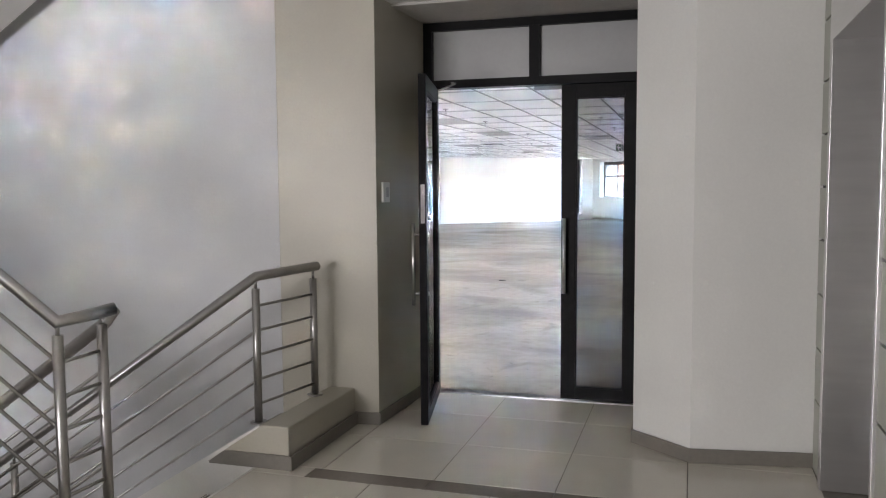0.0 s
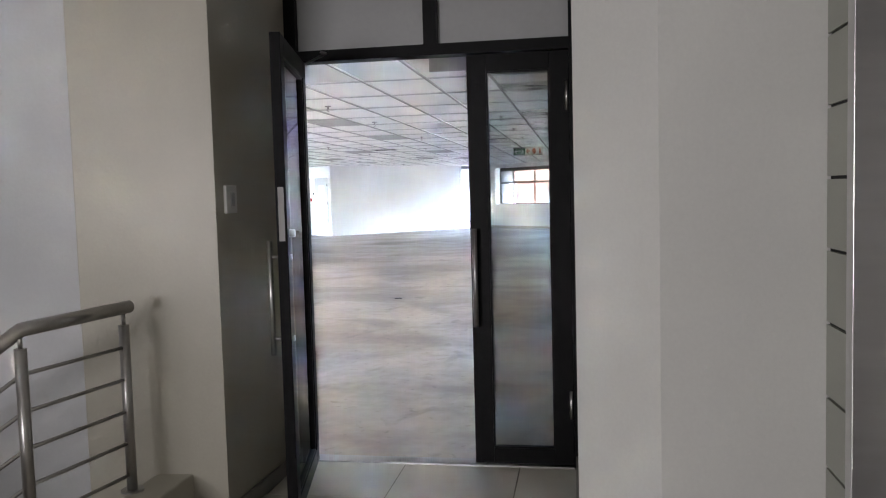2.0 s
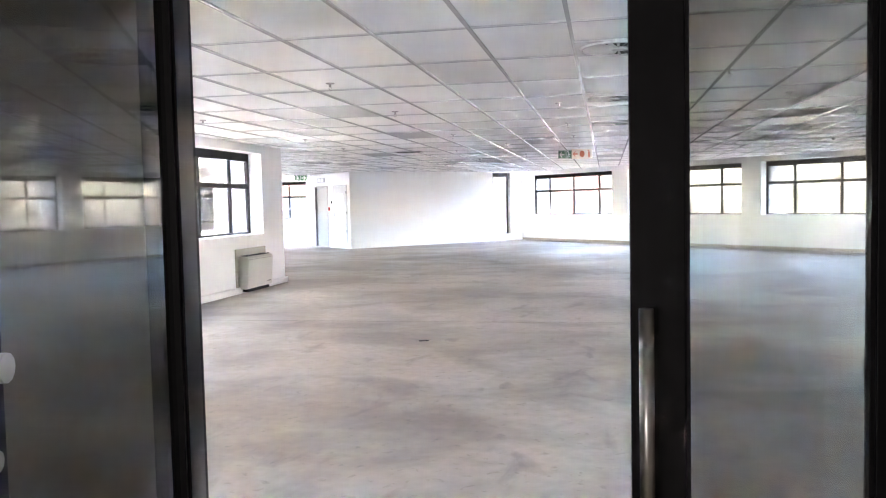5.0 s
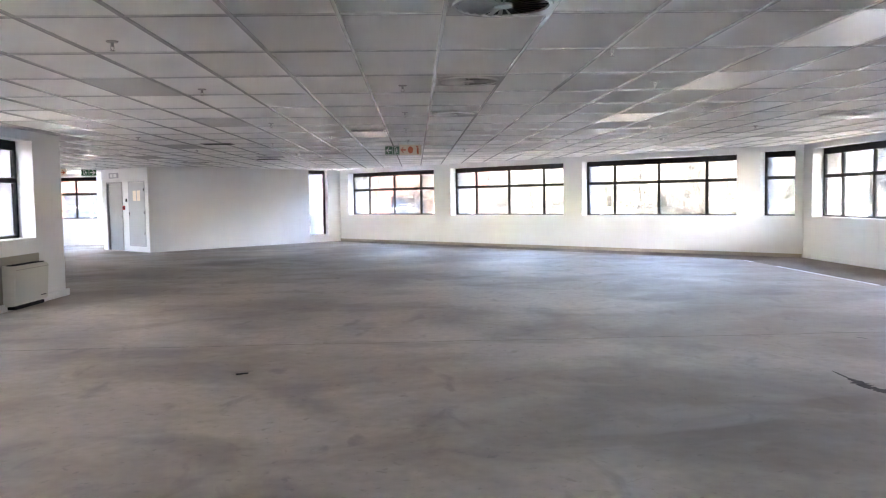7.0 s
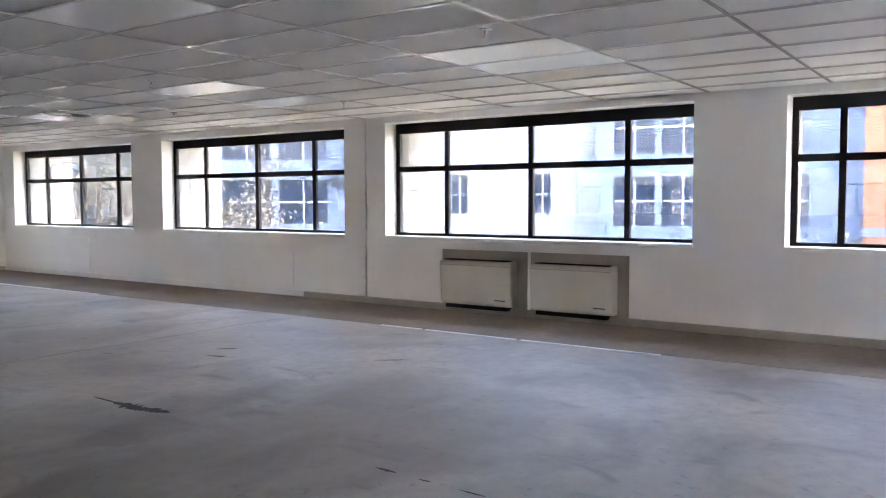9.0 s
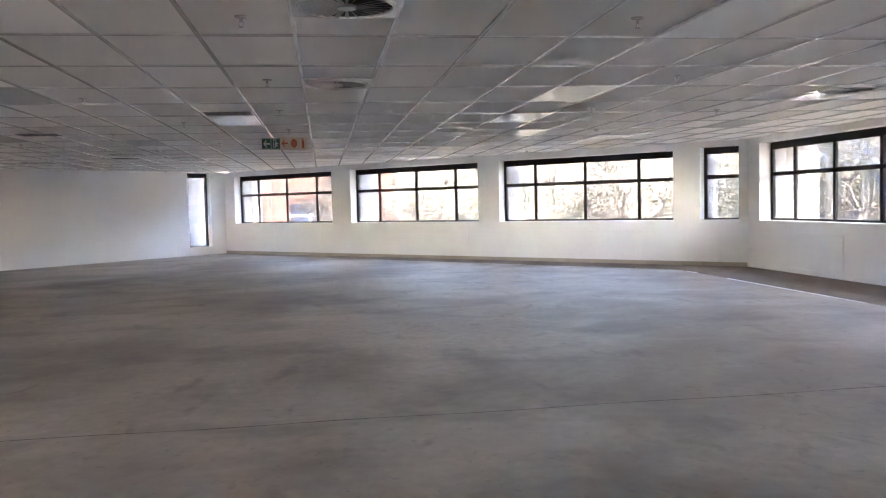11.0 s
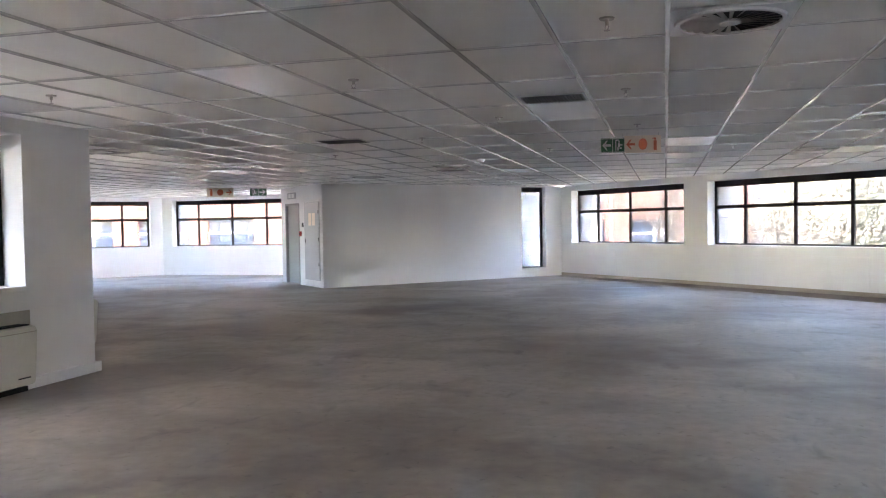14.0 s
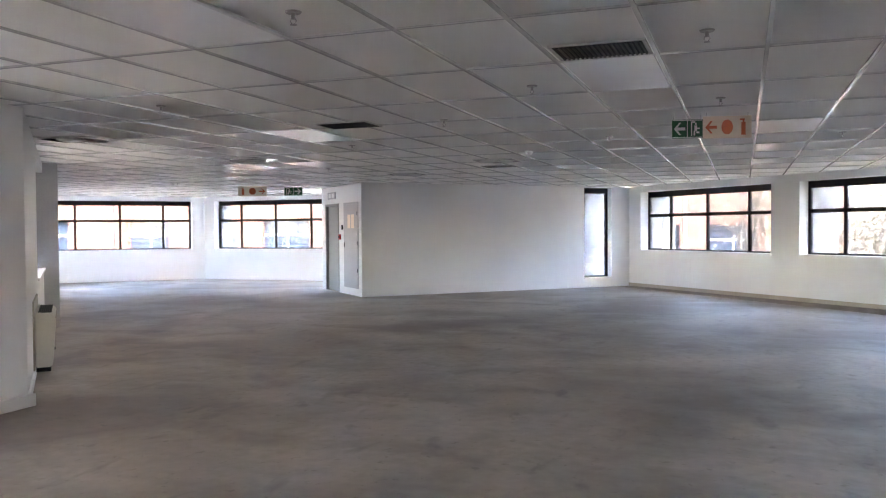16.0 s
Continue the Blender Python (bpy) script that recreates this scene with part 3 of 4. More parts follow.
def fan_coil(m, w=1.0):
    """A cream wall convector: casing with a black top grille, on a tan backing board."""
    f = thing("fan_coil_unit", m, "cream wall-mounted fan coil unit with black top grille", "fan coil unit", "fan coil units")
    part("backing_board", boxes((-w * 0.08, w * 1.12, -0.015, 0.0, 0.10, 0.79)), FCU_TAN, f, "tan backing board")
    case = prism(((-0.17, 0.17), (-0.20, 0.62), (-0.185, 0.66), (-0.02, 0.68), (-0.02, 0.14), (-0.15, 0.14)), 0, w)
    bmesh.ops.transform(case, verts=case.verts[:], matrix=Matrix(((0, 0, 1, 0), (1, 0, 0, 0), (0, 1, 0, 0), (0, 0, 0, 1))))
    bmesh.ops.bevel(case, geom=case.edges[:], offset=0.008, segments=2, affect="EDGES")
    part("casing", case, FCU_CREAM, f)
    part("top_grille", boxes((0.05, w - 0.06, -0.165, -0.045, 0.672, 0.678)), DARK, f, "black slotted outlet grille")
    for k in range(7):
        part("grille_bar", boxes((0.05, w - 0.06, -0.162 + k * 0.018, -0.158 + k * 0.018, 0.676, 0.684)), BLACK, f)
    part("lip", boxes((0.02, w - 0.02, -0.206, -0.190, 0.615, 0.622)), FCU_TAN, f)
    part("badge", boxes((w * 0.78, w * 0.92, -0.184, -0.172, 0.21, 0.22)), DARK, f)
    part("drip_tray", boxes((0.06, w - 0.08, -0.15, -0.02, 0.09, 0.135)), BLACK, f)
    return f


fan_coil(m_b @ Matrix.Translation((22.95 - 12.25, 0, -0.03)), 1.0)
fan_coil(m_b @ Matrix.Translation((22.95 - 11.0, 0, -0.03)), 1.0)
fan_coil(m_l @ Matrix.Translation((16.35 - 5.75, 0, -0.07)), 0.98)
fan_coil(m_c @ Matrix.Translation((1.35, 0, -0.03)), 1.0)
# conduits and panel joints
def conduit(m, x, z0, z1):
    c = part("conduit", tube(((x, -0.012, z0), (x, -0.012, z1)), 0.011, 8), WHITE)
    c.matrix_world = m
    tagged(c, "thin white painted conduit up the wall", "conduit")


conduit(m_b, 22.95 - 13.58, 0.08, CEIL)
conduit(m_l, 13.15 - 5.75, 0.1, CEIL)


def blank_cover(m, x0, x1, z0=0.14, z1=0.72):
    """A painted board where a convector was taken off; its lower edge stands proud."""
    c = part("blank_cover", boxes((x0, x1, -0.008, 0, z0, z1), bevel=0.002), WHITE)
    c.matrix_world = m
    tagged(c, "white painted blanking board low on the wall", "blanking board", "blanking boards", "structure")


for a, b in ((0.7, 2.2), (6.3, 9.0), (11.2, 13.3)):
    blank_cover(m_a, a, b)
for a, b in ((1.6, 2.9), (5.6, 8.0)):
    blank_cover(m_b, a, b)
blank_cover(m_wa, len_wa - 3.2, len_wa - 1.2)

# ---- core: service door, electrical cabinet, alarm points ----
door = thing("door_2", m_core @ Matrix.Translation((0.32, 0, 0)), "grey painted service door in a steel frame", "door", kind="structure")
part("door_frame", boxes((0, 0.05, -0.012, 0.1, 0, 2.055), (0.98, 1.035, -0.012, 0.1, 0, 2.055), (0.05, 0.98, -0.012, 0.1, 2.0, 2.055)), DOOR_GREY, door)
part("door_leaf", boxes((0.055, 0.975, 0.05, 0.09, 0.006, 1.995), bevel=0.003), DOOR_GREY, door)
part("door_handle", tube(((0.90, 0.05, 1.02), (0.90, 0.0, 1.02), (0.79, 0.0, 1.02)), 0.009, 10), CHROME, door)
cab = thing("electrical_cabinet", m_core @ Matrix.Translation((1.75, 0, 0.16)), "tall grey steel electrical cabinet flush in the wall", "cabinet")
part("frame", boxes((0, 1.0, -0.014, -0.001, 0, 0.04), (0, 1.0, -0.014, -0.001, 1.85, 1.89), (0, 0.04, -0.014, -0.001, 0.04, 1.85), (0.96, 1.0, -0.014, -0.001, 0.04, 1.85)), CABINET_GREY, cab)
cdoor = part("cabinet_door", boxes((0.043, 0.957, -0.02, -0.002, 0.043, 1.847), bevel=0.003), CABINET_GREY, cab)
part("latch", boxes((0.06, 0.085, -0.03, -0.02, 0.9, 1.0), bevel=0.002), BLACK, cdoor)
part("warning_label", boxes((0.3, 0.5, -0.0215, -0.0205, 1.32, 1.62)), SIGN_CREAM, cab, "cream warning label")
part("warning_label", boxes((0.55, 0.75, -0.0215, -0.0205, 1.32, 1.62)), SIGN_CREAM, cab)
for z, n in ((0.35, 0), (0.95, 1), (1.6, 2)):
    part("hinge", boxes((0.945, 0.972, -0.026, -0.018, z, z + 0.08)), BLACK, cab)
call = thing("fire_call_point", m_core @ Matrix.Translation((1.46, 0, 1.28)), "red break-glass fire call point on the white wall", "call point")
part("housing", boxes((-0.05, 0.05, -0.04, 0, -0.06, 0.06), bevel=0.004), RED, call)
part("window_plate", boxes((-0.03, 0.03, -0.043, -0.04, -0.03, 0.03)), DARK, call)
pad = thing("access_keypad", m_core @ Matrix.Translation((1.62, 0, 1.50)), "small dark access keypad on the wall", "keypad")
part("housing", boxes((-0.035, 0.035, -0.025, 0, -0.05, 0.05), bevel=0.004), BLACK, pad)
part("keys", boxes((-0.02, 0.02, -0.027, -0.025, -0.03, 0.03)), GREY_PANEL, pad)
em = thing("exit_lamp", m_core @ Matrix.Translation((0.85, 0, 2.25)), "pale exit sign plate above the service door", "sign")
part("plate", boxes((-0.3, 0.3, -0.02, 0, -0.08, 0.08), bevel=0.003), CABINET_GREY, em)
part("symbol", boxes((-0.22, -0.05, -0.022, -0.02, -0.05, 0.05), (0.02, 0.2, -0.022, -0.02, -0.05, 0.05)), PLASTIC, em)
# dropped scrap and scuffs on the screed
scrap = part("rubber_scrap", boxes((-0.04, 0.04, -0.015, 0.012, 0, 0.008), (0.01, 0.06, -0.008, 0.02, 0.0, 0.006), bevel=0.002), DARK)
scrap.matrix_world = pose(-1.01, 12.13, 0, 0, 0, 20)
tagged(scrap, "small black scrap lying on the concrete floor", "scrap")


def gouge(points, width, seed):
    """A dark torn patch in the screed: a thin ragged ribbon along the points."""
    r = random.Random(seed)
    bm = bmesh.new()
    rows, n = [], 26
    for k in range(n + 1):
        f = k / n * (len(points) - 1)
        i = min(int(f), len(points) - 2)
        p = Vector((*points[i], 0)).lerp(Vector((*points[i + 1], 0)), f - i)
        d = (Vector((*points[i + 1], 0)) - Vector((*points[i], 0))).normalized()
        side = Vector((-d.y, d.x, 0))
        w = width * math.sin(math.pi * (k + 0.4) / (n + 0.8)) ** 0.8
        rows.append((bm.verts.new(p + side * w * r.uniform(0.3, 1.0) + Vector((0, 0, 0.003))), bm.verts.new(p - side * w * r.uniform(0.3, 1.0) + Vector((0, 0, 0.003)))))
    for (a, b), (c, d) in zip(rows, rows[1:]):
        bm.faces.new((a, b, d, c))
    bmesh.ops.recalc_face_normals(bm, faces=bm.faces[:])
    tagged(part("floor_gouge", bm, GOUGE), "dark ragged gouge in the concrete screed", "floor damage", "floor gouges", "structure")


gouge([(3.69, 11.50), (3.68, 11.2), (3.73, 10.93)], 0.085, 1)
gouge([(3.70, 11.75), (3.69, 11.45)], 0.018, 2)
gouge([(3.64, 9.15), (3.63, 9.0)], 0.018, 3)
gouge([(3.62, 8.86), (3.62, 8.78)], 0.012, 8)
gouge([(3.61, 8.62), (3.60, 8.45)], 0.012, 9)
gouge([(5.15, 12.32), (5.2, 12.1)], 0.03, 4)
gouge([(5.8, 10.95), (6.0, 10.7)], 0.025, 5)
gouge([(5.4, 12.5), (5.55, 12.35)], 0.03, 6)
gouge([(4.68, 13.2), (4.75, 13.1)], 0.02, 7)

# sawn joint across the screed
saw = bmesh.new()
edge = []
jr = random.Random(12)
for k in range(61):
    x = -4.9 + k * 0.2
    y = 13.45 + 0.012 * math.sin(k * 0.7)
    w = jr.uniform(0.003, 0.007)
    edge.append((saw.verts.new((x, y - w, 0.0025)), saw.verts.new((x, y + w, 0.0025))))
for (a, b), (c, d) in zip(edge, edge[1:]):
    saw.faces.new((a, c, d, b))
tagged(part("floor_joint", saw, GOUGE), "thin dark sawn joint across the screed", "floor joint", kind="structure")

board = thing("hanging_sign", pose(0.64, 6.95, 2.31, 0, 0, 0), "pale blank back of a hanging sign board", "sign", "hanging signs")
part("board", boxes((-0.20, 0.20, -0.008, 0.008, -0.11, 0.09), bevel=0.003), CABINET_GREY, board)
for x in (-0.16, 0.16):
    part("hanger", tube(((x, 0, 0.085), (x, 0, 0.145)), 0.003, 6), CHROME, board)

# ---- lobby: tiled floor, door niche, lift wall, stair ----
LOBBY_CEIL = 2.53
LX = 2.29          # lift wall
base = part("floor_lobby", prism([(-0.42, -2.6), (2.6, -2.6), (2.6, 5.655), (-0.06, 5.655), (-0.06, 4.85), (-0.42, 4.85)], -0.25, -0.004), GROUT)
tagged(base, "tiled lobby floor bed with grout joints", "floor", kind="structure")


def tile_between(x0, x1, y0, y1, mat=TILE, name="tile"):
    if x1 - x0 < 0.03 or y1 - y0 < 0.03:
        return
    t = part(name, boxes((x0 + 0.0025, x1 - 0.0025, y0 + 0.0025, y1 - 0.0025, -0.003, 0.0), bevel=0.001), mat, base)


xs = [-0.42, -0.08, 0.51, 1.10, 1.69, LX]
ys = [3.94, 4.51, 5.08, 5.655]
for y0, y1 in zip(ys, ys[1:]):
    for x0, x1 in zip(xs, xs[1:]):
        lo = -0.055 if y0 > 4.8 and x0 < -0.06 else x0
        tile_between(max(x0, lo), x1, y0, y1)
for x0, x1 in zip([-0.12, 0.50, 1.10, 1.70], [0.50, 1.10, 1.70, LX]):
    tile_between(x0, x1, 3.81, 3.94, BAND, "band_tile")
tile_between(-0.42, -0.12, 3.81, 3.94)
ys = [3.81 - 0.575 * k for k in range(12)]
xs2 = [-0.42, 0.23, 0.82, 1.41, 2.0, LX]
for y1, y0 in zip(ys, ys[1:]):
    for x0, x1 in zip(xs2, xs2[1:]):
        tile_between(x0, x1, y0, y1)
tagged(part("threshold", boxes((-0.03, 1.39, 5.56, 5.66, -0.003, 0.006), bevel=0.002), CHROME), "thin metal threshold strip under the doors", "threshold", kind="structure")

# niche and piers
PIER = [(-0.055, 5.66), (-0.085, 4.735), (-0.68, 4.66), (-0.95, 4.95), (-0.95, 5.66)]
tagged(part("wall_pier", prism(PIER, 0.0, LOBBY_CEIL), PIER_BEIGE_DIM), "beige angled pier beside the doors, dimmed in its paint", "wall", kind="structure")
tagged(part("wall_stair", prism([(-0.68, 4.67), (-5.2, 4.50), (-5.2, 4.8), (-0.9, 4.95)], -3.0, 5.6), STAIR_WALL_DIM), "tall pale stairwell wall", "wall", kind="structure")
RPIER = [(1.392, 5.66), (1.397, 4.80), (1.70, 4.54), (2.30, 4.63), (2.9, 4.65), (2.9, 5.56)]
tagged(part("wall_pier_right", prism(RPIER, 0.0, LOBBY_CEIL), PIER_WHITE_LIT), "off-white angled pier by the lift, brightened in its paint", "wall", kind="structure")


def skirt_run(pts, h=0.075, t=0.012):
    """Skirting tiles along a line of plan points, each straight run a piece."""
    s = thing("baseboard", Matrix(), "grey-brown tiled skirting along the lobby walls", "skirting", kind="structure")
    for p0, p1 in zip(pts, pts[1:]):
        m, ln = wall_frame(p0, p1)
        o = part("skirting_tile", boxes((-0.006, ln + 0.006, -t, 0.0, 0.001, h), bevel=0.002), SKIRT, s)
        o.matrix_world = m
    return s


skirt_run([(-0.225, 3.86), (-0.225, 4.715), (-0.085, 4.732), (-0.052, 5.55)])
skirt_run([(1.393, 5.52), (1.397, 4.795), (1.70, 4.537), (2.285, 4.625)])
# lobby shell: back wall, side walls, ceiling
wall("wall_lobby_back", (LX, -2.5), (-5.0, -2.5), 5.6, [(2.79, 4.79, 0.85, 1.95)], thick=0.25, mat=BEIGE, z0=-3)
wall("wall_stair_end", (-5.0, -2.5), (-5.0, 4.6), 5.6, thick=0.25, mat=BEIGE, z0=-3, label="plain stairwell end wall")
tagged(part("ceiling_lobby", boxes((-0.42, 2.6, -2.5, 5.56, LOBBY_CEIL, LOBBY_CEIL + 0.3)), WHITE), "plain white lobby ceiling", "ceiling", kind="structure")
tagged(part("ceiling_stair", boxes((-5.2, 2.6, -2.6, 5.0, 5.6, 5.8)), WHITE), "white ceiling high over the stairwell", "ceiling", kind="structure")

tagged(part("wall_shaft_east", boxes((2.6, 2.85, -2.75, 5.0, -3.6, 5.8)), PLASTER_OUT), "plain outer wall of the lift shaft side", "wall", kind="structure")
tagged(part("wall_upper_lobby", boxes((-0.95, 2.6, 4.76, 5.0, LOBBY_CEIL + 0.3, 5.8), (-0.95, 2.6, 4.76, 5.0, -3.6, -0.25)), PLASTER_OUT), "plain wall above and below the lobby", "wall", kind="structure")
tagged(part("stairwell_floor", boxes((-5.25, 2.6, -2.75, 5.0, -3.6, -3.0)), GROUT), "dark floor at the foot of the stairwell", "floor", kind="structure")
# unseen sheet, added to shut the invented opening behind the fill lamp
tagged(part("window_blind", boxes((-2.6, -0.4, -2.755, -2.752, 0.8, 2.0)), PLASTIC), "white sheet closing the unseen added opening behind the fill lamp", "blind", kind="structure")
# lift front: grooved cladding panels, steel portal
lift = thing("lift_wall", Matrix(), "grey-green lift cladding with dark horizontal joints", "wall cladding", kind="structure")
JOINTS = [0.0, 0.36, 0.62, 0.89, 1.155, 1.41, 1.66, 1.91, 2.20, LOBBY_CEIL]
for y0, y1 in ((4.37, 4.625),):
    part("backing", boxes((LX + 0.012, LX + 0.06, y0, y1, 0, LOBBY_CEIL)), DARK, lift)
    for z0, z1 in zip(JOINTS, JOINTS[1:]):
        part("panel", boxes((LX, LX + 0.012, y0 + 0.001, y1, z0 + 0.006, z1 - 0.006)), LIFT_PANEL, lift)
NEAR = [0.0, 0.07, 0.35, 0.63, 0.90, 1.175, 1.46, 1.733, 2.01, 2.29, LOBBY_CEIL]
part("backing", boxes((LX + 0.012, LX + 0.3, -2.5, 3.23, 0, LOBBY_CEIL)), DARK, lift)
for z0, z1 in zip(NEAR, NEAR[1:]):
    part("panel", boxes((LX, LX + 0.012, 0.4, 3.23, z0 + 0.006, z1 - 0.006)), LIFT_PANEL, lift)
    part("panel", boxes((LX, LX + 0.012, -2.5, 0.388, z0 + 0.006, z1 - 0.006)), LIFT_PANEL, lift)
part("panel", boxes((LX, LX + 0.012, 3.23, 4.37, 2.262, LOBBY_CEIL)), LIFT_PANEL, lift)
portal = thing("lift_portal", Matrix(), "brushed stainless steel lift portal with closed doors", "lift", kind="structure")
part("jamb", boxes((LX - 0.012, LX + 0.36, 4.30, 4.368, 0, 2.25), bevel=0.0015), STEEL, portal)
part("jamb", boxes((LX - 0.012, LX + 0.36, 3.232, 3.26, 0, 2.25), bevel=0.0015), STEEL, portal)
part("header", boxes((LX - 0.012, LX + 0.36, 3.26, 4.30, 2.065, 2.25)), STEEL, portal)
part("lift_door", boxes((LX + 0.33, LX + 0.36, 3.26, 3.778, 0.005, 2.065)), STEEL, portal)
part("lift_door", boxes((LX + 0.33, LX + 0.36, 3.782, 4.30, 0.005, 2.065)), STEEL, portal)
tagged(part("lift_shaft", boxes((LX + 0.37, LX + 0.5, 3.2, 4.72, 0, LOBBY_CEIL)), DARK), "dark closed lift shaft behind the doors", "shaft", kind="structure")
notice = thing("safety_notice", pose(LX - 0.001, 2.92, 1.295, 0, 0, -90) @ Matrix.Diagonal((1, 1, 0.76, 1)), "cream printed lift safety notice in a white frame", "notice")
part("frame", boxes((-0.01, 0.25, -0.012, 0, -0.14, 0.14), bevel=0.003), PLASTIC, notice)
part("card", boxes((0.005, 0.235, -0.014, -0.0125, -0.125, 0.125)), PAPER, notice)
for k, (z, mt, w) in enumerate(((0.095, ORANGE, 0.17), (0.075, ORANGE, 0.14), (-0.07, ORANGE, 0.12), (-0.09, ORANGE, 0.16), (-0.108, ORANGE, 0.13))):
    part("text_bar", boxes((0.12 - w / 2, 0.12 + w / 2, -0.0155, -0.0145, z - 0.005, z + 0.005)), mt, notice)
part("picture", boxes((0.04, 0.20, -0.0155, -0.0145, -0.04, -0.015), (0.06, 0.09, -0.0155, -0.0145, -0.015, 0.04), (0.13, 0.15, -0.0155, -0.0145, -0.015, 0.02), (0.165, 0.18, -0.0155, -0.0145, -0.015, 0.005)), GREEN, notice)
buttons = thing("lift_button_plate", pose(LX - 0.001, 2.86, 0.96, 0, 0, -90), "flush steel lift call plate with two buttons", "call plate")
part("plate", boxes((-0.06, 0.06, -0.005, 0, -0.17, 0.17), bevel=0.002), LIFT_PANEL, buttons)
for z in (0.035, -0.045):
    part("button", boxes((-0.016, 0.016, -0.012, -0.005, z - 0.016, z + 0.016), bevel=0.002), CHROME, buttons)

# ---- glazed black entrance doors ----
entry = thing("door_1", pose(0, DOOR_Y, 0), "black aluminium double entrance door, one leaf open", "door", kind="structure")
part("door_frame", boxes((-0.055, 0.005, -0.05, 0.05, 0, 2.51), (1.375, 1.392, -0.05, 0.05, 0, 2.51), (0.005, 1.375, -0.05, 0.05, 2.455, 2.51), (0.005, 1.375, -0.05, 0.05, 2.075, 2.13), (0.665, 0.735, -0.048, 0.048, 2.13, 2.455)), BLACK, entry)
for x0, x1 in ((0.005, 0.665), (0.735, 1.375)):
    part("transom_panel", boxes((x0, x1, -0.01, 0.01, 2.13, 2.455)), GREY_PANEL, entry, "grey satin infill panel")


def leaf(parent, m, w, name="door_leaf"):
    """A leaf in a heavy black frame with one tall pane; hinge edge at x = 0."""
    f = part(name, boxes((0, 0.095, -0.022, 0.022, 0.012, 2.07), (w - 0.095, w, -0.022, 0.022, 0.012, 2.07), (0.095, w - 0.095, -0.022, 0.022, 1.985, 2.07), (0.095, w - 0.095, -0.022, 0.022, 0.012, 0.09), bevel=0.002), BLACK, parent)
    f.matrix_basis = m
    p = part("pane", boxes((0.09, w - 0.09, -0.004, 0.004, 0.085, 1.99)), DOOR_GLASS, f)
    p.visible_shadow = False
    part("glazing_bead", boxes((0.095, 0.103, -0.016, 0.016, 0.09, 1.985), (w - 0.103, w - 0.095, -0.016, 0.016, 0.09, 1.985), (0.103, w - 0.103, -0.016, 0.016, 1.977, 1.985), (0.103, w - 0.103, -0.016, 0.016, 0.09, 0.098)), BLACK, f)
    return f


def pull_handle(parent, x, side, z0=0.72, z1=1.21):
    y = 0.065 * side
    part("pull_handle", tube(((x, y, z0), (x, y, z1)), 0.013, 14), CHROME, parent, "satin chrome pull handle")
    for z in (z0 + 0.07, z1 - 0.07):
        part("handle_post", tube(((x, 0.02 * side, z), (x, y, z)), 0.008, 10), CHROME, parent)
        part("handle_bolt", tube(((x, -0.02 * side, z), (x, -0.028 * side, z)), 0.012, 10), CHROME, parent)


# fixed leaf: hinged on the right
fixed = leaf(entry, Matrix.Translation((1.374, 0.0, 0)) @ Matrix.Rotation(math.pi, 4, "Z"), 0.50)
pull_handle(fixed, 0.475, 1)
for z in (0.25, 1.78):
    part("hinge", tube(((0.012, 0.03, z), (0.012, 0.03, z + 0.14)), 0.011, 10), CHROME, fixed)
# open leaf: swung out into the lobby
free, hinge = Vector((0.195, 4.755)), Vector((0.022, 5.565))
ang = math.atan2(free.y - hinge.y, free.x - hinge.x)
opened = leaf(entry, Matrix.Translation((hinge.x, hinge.y - DOOR_Y, 0)) @ Matrix.Rotation(ang, 4, "Z"), 0.83)
pull_handle(opened, 0.765, -1)
part("lock_plate", boxes((0.83, 0.833, -0.012, 0.012, 1.21, 1.435)), DOOR_GREY, opened)
part("lock_cylinder", tube(((0.77, 0.02, 1.24), (0.77, 0.045, 1.24)), 0.016, 12), CHROME, opened)
part("closer_arm", tube(((0.05, 0.03, 2.06), (0.20, 0.15, 2.085), (0.24, 0.13, 2.085)), 0.006, 8), CHROME, opened)
for k, ch in enumerate("PUSH"):
    cu = bpy.data.curves.new("letter", "FONT")
    cu.body, cu.size, cu.align_x = ch, 0.042, "CENTER"
    me_ob = bpy.data.objects.new("letter", cu)
    dg_mesh = bpy.data.meshes.new_from_object(me_ob)
    dg_mesh.materials.append(PLASTIC)
    lt = new("letter", dg_mesh)
    lt.parent = opened
    lt.matrix_basis = Matrix.Translation((0.76, 0.0236, 1.475 - k * 0.036)) @ Matrix.Rotation(math.pi, 4, "Z") @ Matrix.Rotation(math.pi / 2, 4, "X")

switch = thing("light_switch", pose(-0.080, 4.86, 1.39, 0, 0, 90), "white light switch plate on the beige wall", "light switch")
part("box", boxes((-0.055, 0.055, -0.013, 0.002, -0.06, 0.06), bevel=0.004), PLASTIC, switch)
part("rocker", boxes((-0.02, 0.02, -0.019, -0.013, -0.03, 0.03), bevel=0.003), CABINET_GREY, switch)

# ---- stair: plinth, flights and steel balustrades ----
PLINTH_PROFILE = [(-0.235, 0.0), (-0.235, 0.22), (-0.39, 0.22), (-0.72, 0.0)]


def across(profile, y0, y1):
    """A bar of the x-z profile running from y0 to y1."""
    bm = prism([(x, -z) for x, z in profile], y0, y1)
    bmesh.ops.transform(bm, verts=bm.verts[:], matrix=Matrix(((1, 0, 0, 0), (0, 0, 1, 0), (0, -1, 0, 0), (0, 0, 0, 1))))
    bmesh.ops.recalc_face_normals(bm, faces=bm.faces[:])
    return bm


